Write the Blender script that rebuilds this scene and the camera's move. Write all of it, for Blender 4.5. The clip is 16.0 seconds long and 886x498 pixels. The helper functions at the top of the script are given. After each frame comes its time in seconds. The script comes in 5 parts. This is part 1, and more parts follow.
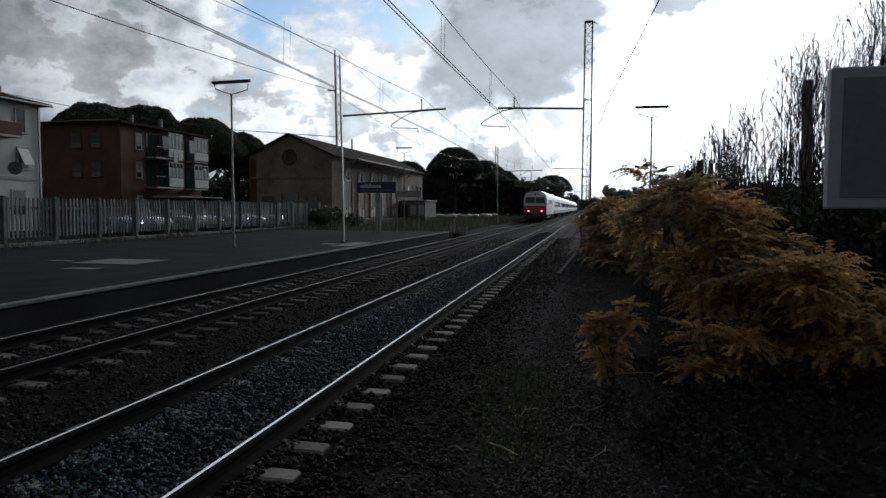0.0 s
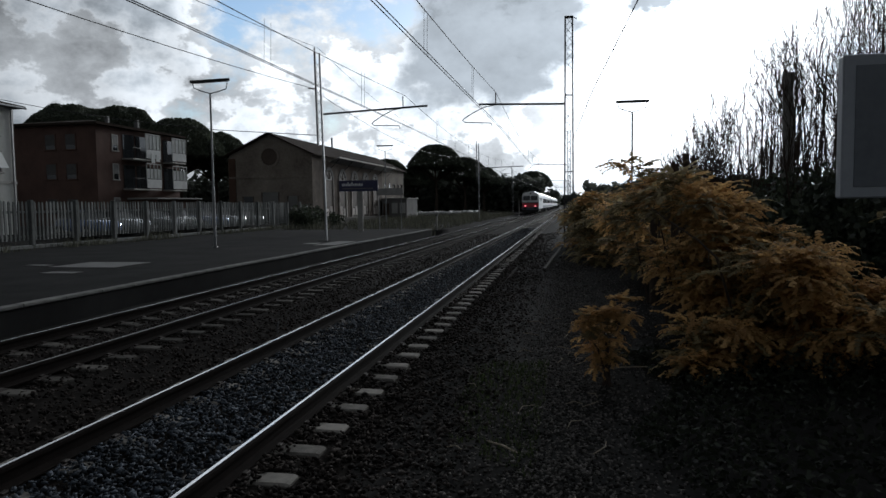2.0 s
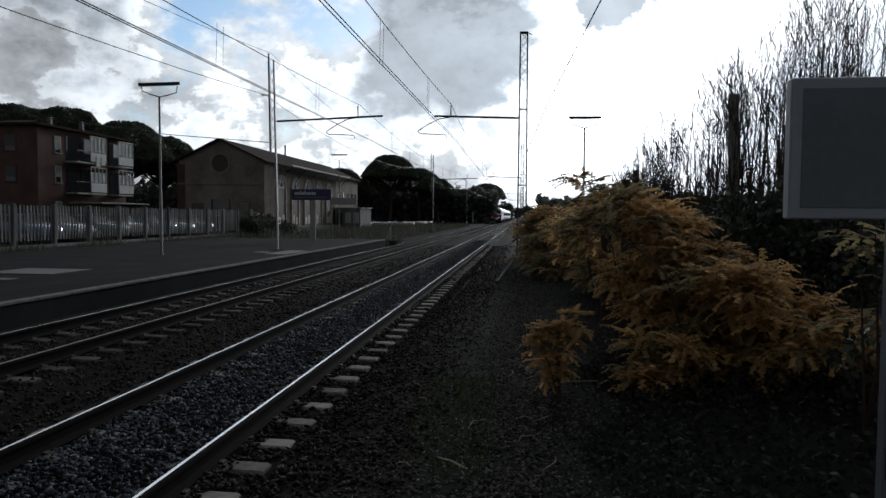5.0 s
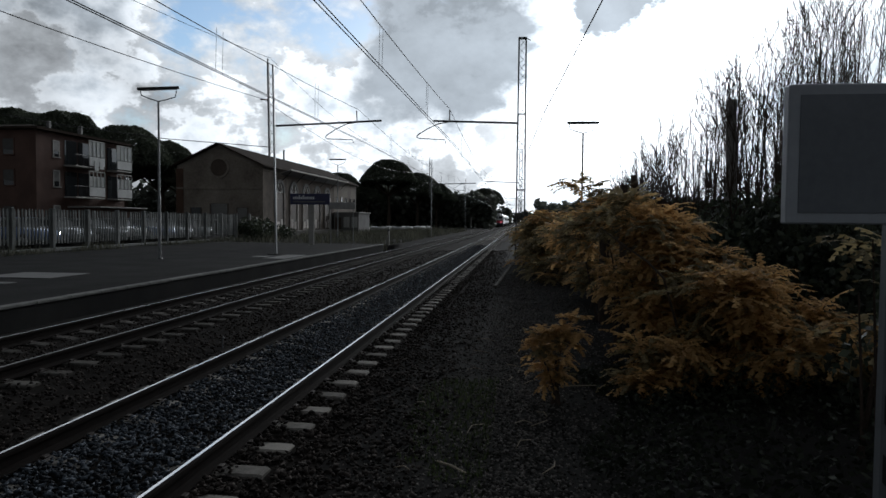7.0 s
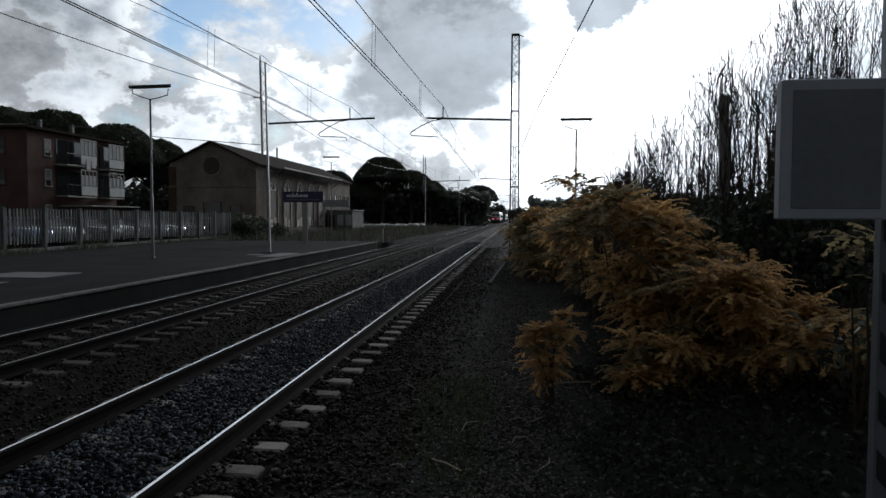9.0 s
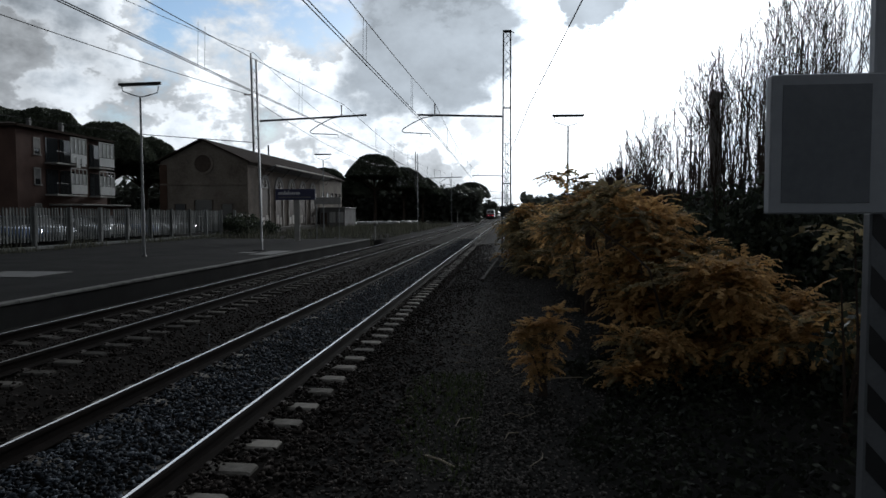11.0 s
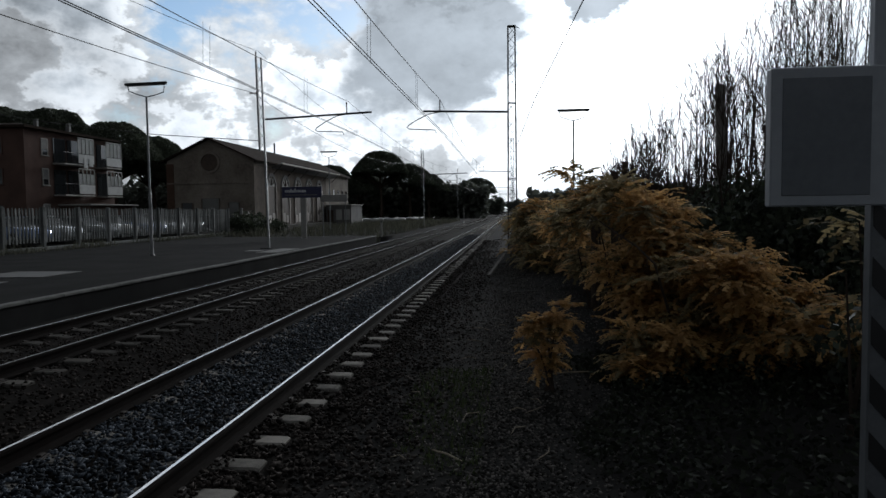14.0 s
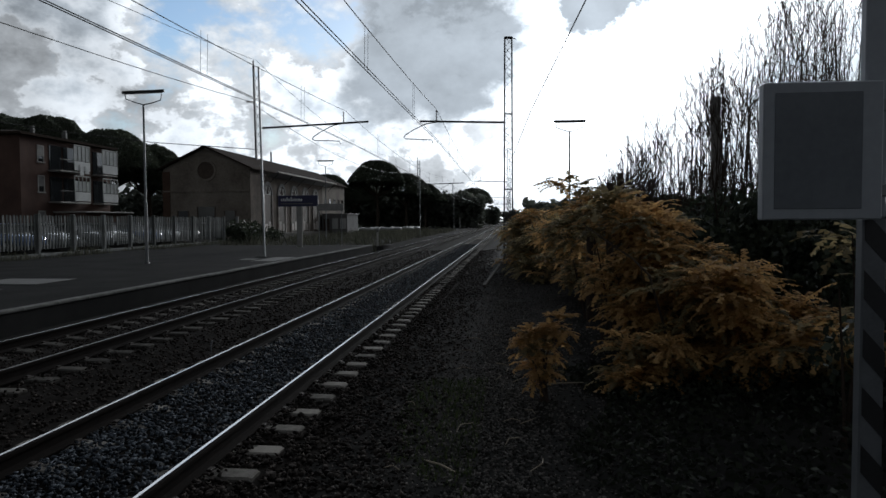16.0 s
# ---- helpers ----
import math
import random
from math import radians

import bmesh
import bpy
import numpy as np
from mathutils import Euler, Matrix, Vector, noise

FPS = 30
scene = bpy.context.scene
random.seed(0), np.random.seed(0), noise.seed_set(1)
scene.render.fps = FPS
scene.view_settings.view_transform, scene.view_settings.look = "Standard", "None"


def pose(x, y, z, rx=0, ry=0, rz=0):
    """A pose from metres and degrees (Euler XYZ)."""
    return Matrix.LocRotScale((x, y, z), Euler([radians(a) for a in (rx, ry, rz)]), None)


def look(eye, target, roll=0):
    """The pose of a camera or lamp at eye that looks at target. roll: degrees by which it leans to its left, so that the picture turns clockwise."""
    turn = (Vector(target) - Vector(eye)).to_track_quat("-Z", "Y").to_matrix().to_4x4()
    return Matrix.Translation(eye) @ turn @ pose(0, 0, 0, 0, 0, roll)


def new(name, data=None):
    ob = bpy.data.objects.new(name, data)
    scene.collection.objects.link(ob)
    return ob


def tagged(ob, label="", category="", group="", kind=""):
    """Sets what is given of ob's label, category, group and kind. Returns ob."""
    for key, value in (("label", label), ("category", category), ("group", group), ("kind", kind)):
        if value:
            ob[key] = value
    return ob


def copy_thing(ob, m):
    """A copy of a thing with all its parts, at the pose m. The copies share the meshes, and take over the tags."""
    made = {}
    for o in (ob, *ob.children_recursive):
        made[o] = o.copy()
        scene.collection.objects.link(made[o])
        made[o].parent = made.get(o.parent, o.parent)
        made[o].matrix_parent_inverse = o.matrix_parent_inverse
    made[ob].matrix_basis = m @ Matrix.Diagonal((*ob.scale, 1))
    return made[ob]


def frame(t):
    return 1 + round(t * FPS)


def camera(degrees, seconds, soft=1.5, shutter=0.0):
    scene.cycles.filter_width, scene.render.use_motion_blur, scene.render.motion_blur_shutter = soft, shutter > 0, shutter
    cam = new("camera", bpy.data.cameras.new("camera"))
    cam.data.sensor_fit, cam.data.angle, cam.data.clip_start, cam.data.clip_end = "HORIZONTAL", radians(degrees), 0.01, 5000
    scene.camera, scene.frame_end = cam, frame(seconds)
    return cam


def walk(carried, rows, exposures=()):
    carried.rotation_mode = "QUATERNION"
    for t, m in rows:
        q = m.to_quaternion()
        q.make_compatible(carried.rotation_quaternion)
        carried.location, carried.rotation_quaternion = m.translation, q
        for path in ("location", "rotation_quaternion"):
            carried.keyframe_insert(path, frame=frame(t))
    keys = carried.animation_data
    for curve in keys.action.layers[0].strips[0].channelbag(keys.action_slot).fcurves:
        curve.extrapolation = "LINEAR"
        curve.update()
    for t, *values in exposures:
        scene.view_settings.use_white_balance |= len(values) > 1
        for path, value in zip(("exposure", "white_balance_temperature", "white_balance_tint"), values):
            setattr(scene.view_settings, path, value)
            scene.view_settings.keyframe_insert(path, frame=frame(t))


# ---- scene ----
cam = camera(65.8, 16.0)
PATH = [
(0, (3.319, -0.099, 1.804), (2.9, 1.852, 1.684), 0.2),
    (0.1, (3.27, -0.076, 1.804), (2.875, 1.88, 1.662), -1.6),
    (0.2, (3.225, -0.055, 1.803), (2.837, 1.904, 1.694), -1.4),
    (0.3, (3.188, -0.037, 1.803), (2.826, 1.926, 1.686), -2),
    (0.4, (3.163, -0.025, 1.803), (2.804, 1.936, 1.651), -2.9),
    (0.5, (3.154, -0.021, 1.803), (2.806, 1.94, 1.622), -2.4),
    (0.6, (3.154, -0.023, 1.804), (2.834, 1.944, 1.63), -1.9),
    (0.7, (3.154, -0.028, 1.805), (2.864, 1.943, 1.63), -1.7),
    (0.8, (3.156, -0.034, 1.806), (2.859, 1.938, 1.653), -1.3),
    (0.9, (3.158, -0.039, 1.808), (2.839, 1.932, 1.696), -1.1),
    (1, (3.161, -0.041, 1.809), (2.817, 1.927, 1.703), -0.8),
    (1.1, (3.166, -0.038, 1.81), (2.82, 1.928, 1.701), -0.6),
    (1.3, (3.18, -0.025, 1.81), (2.814, 1.937, 1.685), -0.7),
    (1.5, (3.19, -0.016, 1.81), (2.819, 1.946, 1.687), -0.6),
    (2, (3.195, -0.047, 1.798), (2.829, 1.915, 1.67), -0.7),
    (2.5, (3.185, -0.003, 1.806), (2.864, 1.967, 1.679), 0.2),
    (2.7, (3.185, -0.004, 1.806), (2.868, 1.966, 1.669), -0.4),
    (3, (3.185, -0.005, 1.806), (2.893, 1.97, 1.685), 0.2),
    (3.5, (3.185, 0.007, 1.801), (2.912, 1.984, 1.667), 0.1),
    (4, (3.192, 0.018, 1.806), (2.926, 1.996, 1.676), -0.2),
    (4.5, (3.194, 0.025, 1.808), (2.958, 2.008, 1.701), 0.3),
    (7, (3.186, 0.002, 1.806), (2.959, 1.988, 1.723), 0.5),
    (7.5, (3.19, 0.008, 1.805), (2.961, 1.993, 1.73), 0.2),
    (8, (3.191, 0.007, 1.803), (2.961, 1.992, 1.722), 0.2),
    (8.5, (3.191, 0.017, 1.805), (2.965, 2.002, 1.723), 0.2),
    (9, (3.189, 0.017, 1.807), (2.979, 2.004, 1.716), 0.2),
    (11.5, (3.192, 0.016, 1.804), (3.004, 2.004, 1.698), -0.1),
    (12, (3.192, 0.021, 1.805), (3.002, 2.008, 1.681), -0.1),
    (12.5, (3.199, -0.003, 1.798), (3.013, 1.984, 1.676), -0.1),
    (13, (3.203, 0.017, 1.806), (3.014, 2.005, 1.695), -0.3),
    (13.5, (3.202, 0.04, 1.815), (2.992, 2.026, 1.7), -0.7),
    (14, (3.208, -0.015, 1.805), (3.0, 1.971, 1.694), -0.7),
    (14.5, (3.204, -0.012, 1.806), (2.989, 1.974, 1.696), -0.8),
    (15, (3.206, -0.011, 1.81), (2.999, 1.976, 1.722), -0.5),
    (15.5, (3.214, -0.021, 1.81), (3.018, 1.967, 1.72), -0.4),
    (16, (3.215, -0.023, 1.81), (3.019, 1.965, 1.727), -0.3),
]
walk(cam, [(t, look(eye, target, roll)) for t, eye, target, roll in PATH], ((0, 0.34, 5900, 8), (0.5, 0.36, 5900, 8), (1, 0.53, 5900, 8), (1.5, 0.4, 5900, 8), (2, 0.36, 5900, 8), (3, 0.44, 5900, 8), (4.5, 0.44, 5900, 8), (7, 0.31, 5900, 8), (16, 0.29, 5900, 8)))

# ---------------- light ----------------
SUN_AZ, SUN_EL = 11.0, 15.0          # degrees right of the track's line, and above the horizon
world = bpy.data.worlds.new("sky")
scene.world = world
world.use_nodes = True
wt = world.node_tree
wt.nodes.clear()


def wmath(op, a, b=None, clamp=False):
    n = wt.nodes.new("ShaderNodeMath")
    n.operation, n.use_clamp = op, clamp
    for i, v in enumerate((a, b)):
        if v is None:
            continue
        if isinstance(v, (int, float)):
            n.inputs[i].default_value = v
        else:
            wt.links.new(v, n.inputs[i])
    return n.outputs[0]


def toward(az, el):
    a, e = radians(az), radians(el)
    return Vector((math.sin(a) * math.cos(e), math.cos(a) * math.cos(e), math.sin(e)))


def wramp(v, lo, hi, a=0.0, b=1.0):
    n = wt.nodes.new("ShaderNodeMapRange")
    n.interpolation_type = "SMOOTHSTEP"
    wt.links.new(v, n.inputs[0])
    for i, x in enumerate((lo, hi, a, b)):
        n.inputs[i + 1].default_value = x
    return n.outputs[0]


def wmix(f, a, b):
    n = wt.nodes.new("ShaderNodeMix")
    n.data_type = "RGBA"
    wt.links.new(f, n.inputs[0])
    for i, v in ((6, a), (7, b)):
        if isinstance(v, tuple):
            n.inputs[i].default_value = v
        else:
            wt.links.new(v, n.inputs[i])
    return n.outputs[2]


coord = wt.nodes.new("ShaderNodeTexCoord").outputs["Generated"]


def near_to(az, el):
    """The cosine of the angle between a way of the sky and (az, el)."""
    n = wt.nodes.new("ShaderNodeVectorMath")
    n.operation = "DOT_PRODUCT"
    wt.links.new(coord, n.inputs[0])
    n.inputs[1].default_value = toward(az, el)
    return n.outputs["Value"]


def wnoise(scale, detail, stretch, shift, rough=0.55, warp=0.0):
    m = wt.nodes.new("ShaderNodeMapping")
    wt.links.new(coord, m.inputs[0])
    m.inputs["Scale"].default_value = (1, 1, stretch)
    m.inputs["Location"].default_value = shift
    n = wt.nodes.new("ShaderNodeTexNoise")
    wt.links.new(m.outputs[0], n.inputs["Vector"])
    n.inputs["Scale"].default_value, n.inputs["Detail"].default_value = scale, detail
    n.inputs["Roughness"].default_value, n.inputs["Distortion"].default_value = rough, warp
    return n.outputs["Fac"]


sky = wt.nodes.new("ShaderNodeTexSky")
sky.sky_type, sky.sun_disc = "NISHITA", False
sky.dust_density, sky.ozone_density = 0.7, 2.0
sky.sun_elevation, sky.sun_rotation = radians(SUN_EL), radians(SUN_AZ)
sky_dim = wt.nodes.new("ShaderNodeVectorMath")
sky_dim.operation = "SCALE"
wt.links.new(sky.outputs[0], sky_dim.inputs[0])
sky_dim.inputs["Scale"].default_value = 0.1

S = toward(SUN_AZ, SUN_EL)
BILLOW = (0.31, 0.12, 0.4)


def shifted(k):
    return tuple(BILLOW[i] + S[i] * k * (1.0, 1.0, 1.5)[i] for i in range(3))


puffs = wnoise(4.8, 11, 1.5, BILLOW, 0.6)
puffs_near = wnoise(4.8, 11, 1.5, shifted(0.04), 0.6)
folds = wnoise(14.0, 8, 1.4, (2.3, 0.7, 1.1), 0.62)
banks = wnoise(2.4, 4, 2.2, (0.9, 3.1, 0.2), 0.5)
glow = near_to(SUN_AZ, SUN_EL)
bank_a, gap_a, gap_b = near_to(-6.0, 16.3), near_to(-24.5, 14.0), near_to(-17.0, 17.0)
bank_b = near_to(9.0, 18.8)

cell_map = wt.nodes.new("ShaderNodeMapping")
wt.links.new(coord, cell_map.inputs[0])
cell_map.inputs["Scale"].default_value = (1, 1, 1.35)
cell = wt.nodes.new("ShaderNodeTexVoronoi")
wt.links.new(cell_map.outputs[0], cell.inputs["Vector"])
cell.normalize = True
cell.inputs["Scale"].default_value, cell.inputs["Detail"].default_value, cell.inputs["Roughness"].default_value = 13.0, 4.0, 0.6
cells = wmath("SUBTRACT", 1.0, cell.outputs["Distance"])

# heaps: a field that is high inside a cumulus and low in the gaps
heaps = wmath("ADD", puffs, wmath("MULTIPLY", wmath("SUBTRACT", folds, 0.5), 0.3))
heaps = wmath("ADD", heaps, wmath("MULTIPLY", wmath("SUBTRACT", cells, 0.72), 0.4))
gaps = wmath("MAXIMUM", wramp(gap_a, 0.992, 0.9995), wmath("MULTIPLY", wramp(gap_b, 0.994, 0.9995), 0.8))
heaps = wmath("SUBTRACT", heaps, wmath("MULTIPLY", gaps, 0.2))
height = wt.nodes.new("ShaderNodeSeparateXYZ")
wt.links.new(coord, height.inputs[0])
cover = wmath("MAXIMUM", wramp(heaps, 0.29, 0.44), wmath("MAXIMUM", wramp(glow, 0.93, 0.97), wramp(wmath("MAXIMUM", gap_a, gap_b), 0.993, 0.982)))
cover = wmath("MAXIMUM", cover, wramp(height.outputs[2], 0.05, 0.14, 1.0, 0.0))
# two heavy grey banks
edge = wmath("MULTIPLY", wmath("SUBTRACT", heaps, 0.5), 0.04)
bank = wramp(wmath("ADD", bank_a, edge), 0.9862, 0.9945)
bank2 = wramp(wmath("ADD", bank_b, edge), 0.9945, 0.9985)
heavy = wmath("MAXIMUM", bank, bank2)
# veil between the heaps, lit rims, grey hearts
rim = wramp(heaps, 0.435, 0.485)
heart = wramp(wmath("ADD", heaps, wmath("MULTIPLY", wmath("SUBTRACT", banks, 0.5), 0.5)), 0.50, 0.68)
thick = wmath("MULTIPLY", rim, heart)
veil = wmath("ADD", 0.6, wmath("MULTIPLY", wmath("SUBTRACT", folds, 0.5), 0.75))
body = wmath("ADD", veil, wmath("MULTIPLY", rim, 0.36))
body = wmath("SUBTRACT", body, wmath("MULTIPLY", thick, 0.56))
body = wmath("ADD", body, wmath("MULTIPLY", wmath("SUBTRACT", puffs, puffs_near), 1.5))
grey = wmath("ADD", 0.29, wmath("ADD", wmath("MULTIPLY", wmath("SUBTRACT", folds, 0.5), 0.3), wmath("MULTIPLY", wmath("SUBTRACT", puffs, 0.5), 0.45)))
body = wmath("ADD", wmath("MULTIPLY", body, wmath("SUBTRACT", 1.0, wmath("MULTIPLY", heavy, 0.85))), wmath("MULTIPLY", heavy, grey))
# light scattered forward through the cloud, strongest about the hidden sun
wide = wramp(glow, 0.33, 0.985, 0.09, 0.98)
wide = wmath("ADD", wide, wramp(glow, -0.05, -0.95, 0.0, 0.12))     # cumulus opposite the sun is lit full on
halo = wmath("MULTIPLY", wmath("POWER", wmath("MAXIMUM", glow, 0.0), 60.0), 2.6)
halo = wmath("MULTIPLY", halo, wmath("SUBTRACT", 1.0, wmath("MULTIPLY", heavy, 0.95)))
light = wmath("ADD", wmath("MULTIPLY", wide, wmath("MAXIMUM", body, 0.15)), halo)
tint = wmix(wmath("MAXIMUM", thick, heavy), (1.0, 1.0, 0.99, 1), (0.92, 0.965, 1.0, 1))
cloud = wt.nodes.new("ShaderNodeVectorMath")
cloud.operation = "SCALE"
wt.links.new(tint, cloud.inputs[0])
wt.links.new(light, cloud.inputs["Scale"])
whole = wmix(cover, sky_dim.outputs[0], cloud.outputs[0])
back = wt.nodes.new("ShaderNodeBackground")
wt.links.new(whole, back.inputs[0])
back.inputs[1].default_value = 1.0
wt.links.new(back.outputs[0], wt.nodes.new("ShaderNodeOutputWorld").inputs[0])

sun = new("sun", bpy.data.lights.new("sun", "SUN"))
sun.data.energy, sun.data.angle, sun.data.color = 0.9, radians(14), (1.0, 0.95, 0.88)
sun.matrix_world = look(toward(SUN_AZ, SUN_EL) * 100, (0, 0, 0))


# ---------------- materials ----------------
def paint(name, dark, light, scale=8.0, rough=0.8, metal=0.0, bump=0.2, fine=60.0, through_light=0.0, by_island=0.0, by_object=0.0, spec=0.5):
    """A surface whose colour wanders between two tones at two scales, with fine relief."""
    m = bpy.data.materials.new(name)
    m.use_nodes = True
    t = m.node_tree
    p = t.nodes["Principled BSDF"]
    co = t.nodes.new("ShaderNodeTexCoord").outputs["Object"]

    def noise_at(s, d):
        n = t.nodes.new("ShaderNodeTexNoise")
        t.links.new(co, n.inputs["Vector"])
        n.inputs["Scale"].default_value, n.inputs["Detail"].default_value = s, d
        n.inputs["Roughness"].default_value = 0.62
        return n.outputs["Fac"]

    def calc(op, a, b):
        n = t.nodes.new("ShaderNodeMath")
        n.operation = op
        for i, v in enumerate((a, b)):
            if isinstance(v, (int, float)):
                n.inputs[i].default_value = v
            else:
                t.links.new(v, n.inputs[i])
        return n.outputs[0]

    coarse, grain = noise_at(scale, 6), noise_at(fine, 3)
    f = calc("ADD", calc("MULTIPLY", coarse, 0.7), calc("MULTIPLY", grain, 0.3))
    if by_island:
        r = t.nodes.new("ShaderNodeNewGeometry").outputs["Random Per Island"]
        f = calc("ADD", f, calc("MULTIPLY", calc("SUBTRACT", r, 0.5), by_island))
    if by_object:
        r = t.nodes.new("ShaderNodeObjectInfo").outputs["Random"]
        f = calc("ADD", f, calc("MULTIPLY", calc("SUBTRACT", r, 0.5), by_object))
    ramp = t.nodes.new("ShaderNodeMapRange")
    t.links.new(f, ramp.inputs[0])
    ramp.inputs[1].default_value, ramp.inputs[2].default_value = 0.3, 0.7
    mix = t.nodes.new("ShaderNodeMix")
    mix.data_type = "RGBA"
    t.links.new(ramp.outputs[0], mix.inputs[0])
    mix.inputs[6].default_value, mix.inputs[7].default_value = (*dark, 1), (*light, 1)
    t.links.new(mix.outputs[2], p.inputs["Base Color"])
    t.links.new(calc("ADD", rough - 0.08, calc("MULTIPLY", grain, 0.16)), p.inputs["Roughness"])
    p.inputs["Metallic"].default_value = metal
    p.inputs["Specular IOR Level"].default_value = spec
    if bump:
        b = t.nodes.new("ShaderNodeBump")
        b.inputs["Strength"].default_value, b.inputs["Distance"].default_value = bump, 0.02
        t.links.new(f, b.inputs["Height"])
        t.links.new(b.outputs[0], p.inputs["Normal"])
    if through_light:
        tr = t.nodes.new("ShaderNodeBsdfTranslucent")
        t.links.new(mix.outputs[2], tr.inputs[0])
        s = t.nodes.new("ShaderNodeMixShader")
        s.inputs[0].default_value = through_light
        t.links.new(p.outputs[0], s.inputs[1])
        t.links.new(tr.outputs[0], s.inputs[2])
        t.links.new(s.outputs[0], t.nodes["Material Output"].inputs[0])
    return m


def lamp_glow(name, colour, strength):
    m = bpy.data.materials.new(name)
    m.use_nodes = True
    p = m.node_tree.nodes["Principled BSDF"]
    p.inputs["Base Color"].default_value = (*colour, 1)
    p.inputs["Emission Color"].default_value = (*colour, 1)
    p.inputs["Emission Strength"].default_value = strength
    return m


def gloss(name, colour, rough=0.06, coat=0.0, metal=0.0):
    m = bpy.data.materials.new(name)
    m.use_nodes = True
    p = m.node_tree.nodes["Principled BSDF"]
    p.inputs["Base Color"].default_value = (*colour, 1)
    p.inputs["Roughness"].default_value, p.inputs["Metallic"].default_value = rough, metal
    p.inputs["Coat Weight"].default_value = coat
    return m


EARTH = paint("earth", (0.005, 0.005, 0.0048), (0.026, 0.025, 0.024), 0.9, 1.0, bump=0.9, fine=26, spec=0.03)
BED = paint("ballast_bed", (0.006, 0.0052, 0.0046), (0.021, 0.0185, 0.0168), 5, 1.0, bump=1.0, fine=22, spec=0.02)
STONE_DARK = paint("rusty_ballast", (0.008, 0.0065, 0.006), (0.048, 0.041, 0.037), 3, 0.95, bump=0.2, by_island=0.7, spec=0.06)
STONE_BLUE = paint("clean_ballast", (0.01, 0.0125, 0.016), (0.07, 0.082, 0.1), 1.2, 0.8, bump=0.2, by_island=0.8, spec=0.12)
STONE_PATH = paint("path_gravel", (0.012, 0.011, 0.010), (0.13, 0.12, 0.112), 3, 0.95, bump=0.1, by_island=1.0, spec=0.06)
OLD_CONCRETE = paint("old_sleeper_concrete", (0.038, 0.036, 0.033), (0.105, 0.099, 0.09), 5, 0.95, bump=0.3, by_object=0.4, spec=0.05)
CONCRETE = paint("sleeper_concrete", (0.07, 0.066, 0.06), (0.23, 0.216, 0.196), 5, 0.92, bump=0.3, by_object=0.45, spec=0.08)
RAIL_SIDE = paint("rail_rust", (0.005, 0.004, 0.0035), (0.012, 0.009, 0.008), 6, 0.95, 0.0, 0.3, spec=0.05)
RAIL_HEAD = paint("rail_polish", (0.52, 0.53, 0.545), (0.66, 0.67, 0.685), 3, 0.26, 1.0, 0.03)
CLIP = paint("rail_clip_steel", (0.012, 0.009, 0.008), (0.035, 0.026, 0.022), 9, 0.8, 0.3)
ASPHALT = paint("platform_asphalt", (0.01, 0.01, 0.0105), (0.026, 0.0258, 0.0256), 0.7, 1.0, bump=0.5, fine=45, spec=0.03)
KERB = paint("platform_kerb_stone", (0.08, 0.08, 0.078), (0.19, 0.188, 0.18), 3, 0.95, bump=0.35, by_object=0.2, spec=0.1)
SLAB = paint("pale_slab", (0.045, 0.045, 0.044), (0.09, 0.09, 0.087), 2.5, 0.85, bump=0.2)
FENCE = paint("fence_concrete", (0.09, 0.095, 0.092), (0.22, 0.225, 0.22), 2.2, 0.9, bump=0.3, by_object=0.5, spec=0.1)
GALV = paint("galvanised_steel", (0.16, 0.165, 0.17), (0.30, 0.305, 0.31), 4, 0.5, 0.7, 0.1)
STEEL_DARK = paint("dark_painted_steel", (0.035, 0.036, 0.038), (0.09, 0.09, 0.092), 4, 0.55, 0.4, 0.1)
WIRE = paint("oxidised_copper_wire", (0.03, 0.03, 0.03), (0.06, 0.058, 0.055), 10, 0.6, 0.5, 0.0)
PORCELAIN = paint("insulator_porcelain", (0.07, 0.04, 0.03), (0.14, 0.08, 0.06), 8, 0.3, 0, 0)
BRICK = paint("red_brown_render", (0.058, 0.036, 0.03), (0.12, 0.074, 0.06), 0.6, 0.9, bump=0.15, fine=14, spec=0.2)
WHITE_WALL = paint("white_render", (0.36, 0.36, 0.34), (0.55, 0.55, 0.53), 0.5, 0.9, bump=0.12, fine=12, spec=0.2)
OCHRE_WALL = paint("stained_ochre_plaster", (0.075, 0.06, 0.048), (0.27, 0.24, 0.205), 0.42, 0.92, bump=0.3, fine=5, spec=0.15)
PALE_WALL = paint("pale_plaster", (0.11, 0.108, 0.105), (0.21, 0.205, 0.2), 0.6, 0.9, bump=0.1, spec=0.2)
PIER = paint("pale_peeling_plaster", (0.2, 0.175, 0.16), (0.62, 0.58, 0.54), 1.6, 0.9, bump=0.2, fine=9, by_object=0.5, spec=0.1)
BROWN_WALL = paint("brown_weathered_plaster", (0.05, 0.04, 0.032), (0.15, 0.122, 0.1), 0.8, 0.92, bump=0.3, fine=6, spec=0.15)
QUOIN = paint("brown_brick_quoin", (0.05, 0.032, 0.024), (0.11, 0.068, 0.05), 1.2, 0.9, bump=0.3, fine=12, spec=0.15)
GREEN = paint("short_green_grass", (0.02, 0.03, 0.012), (0.07, 0.09, 0.035), 1.5, 0.85, bump=0, through_light=0.3, by_island=0.6, spec=0.2)
TRIM = paint("pale_trim", (0.22, 0.215, 0.2), (0.36, 0.35, 0.33), 3, 0.8, bump=0.1)
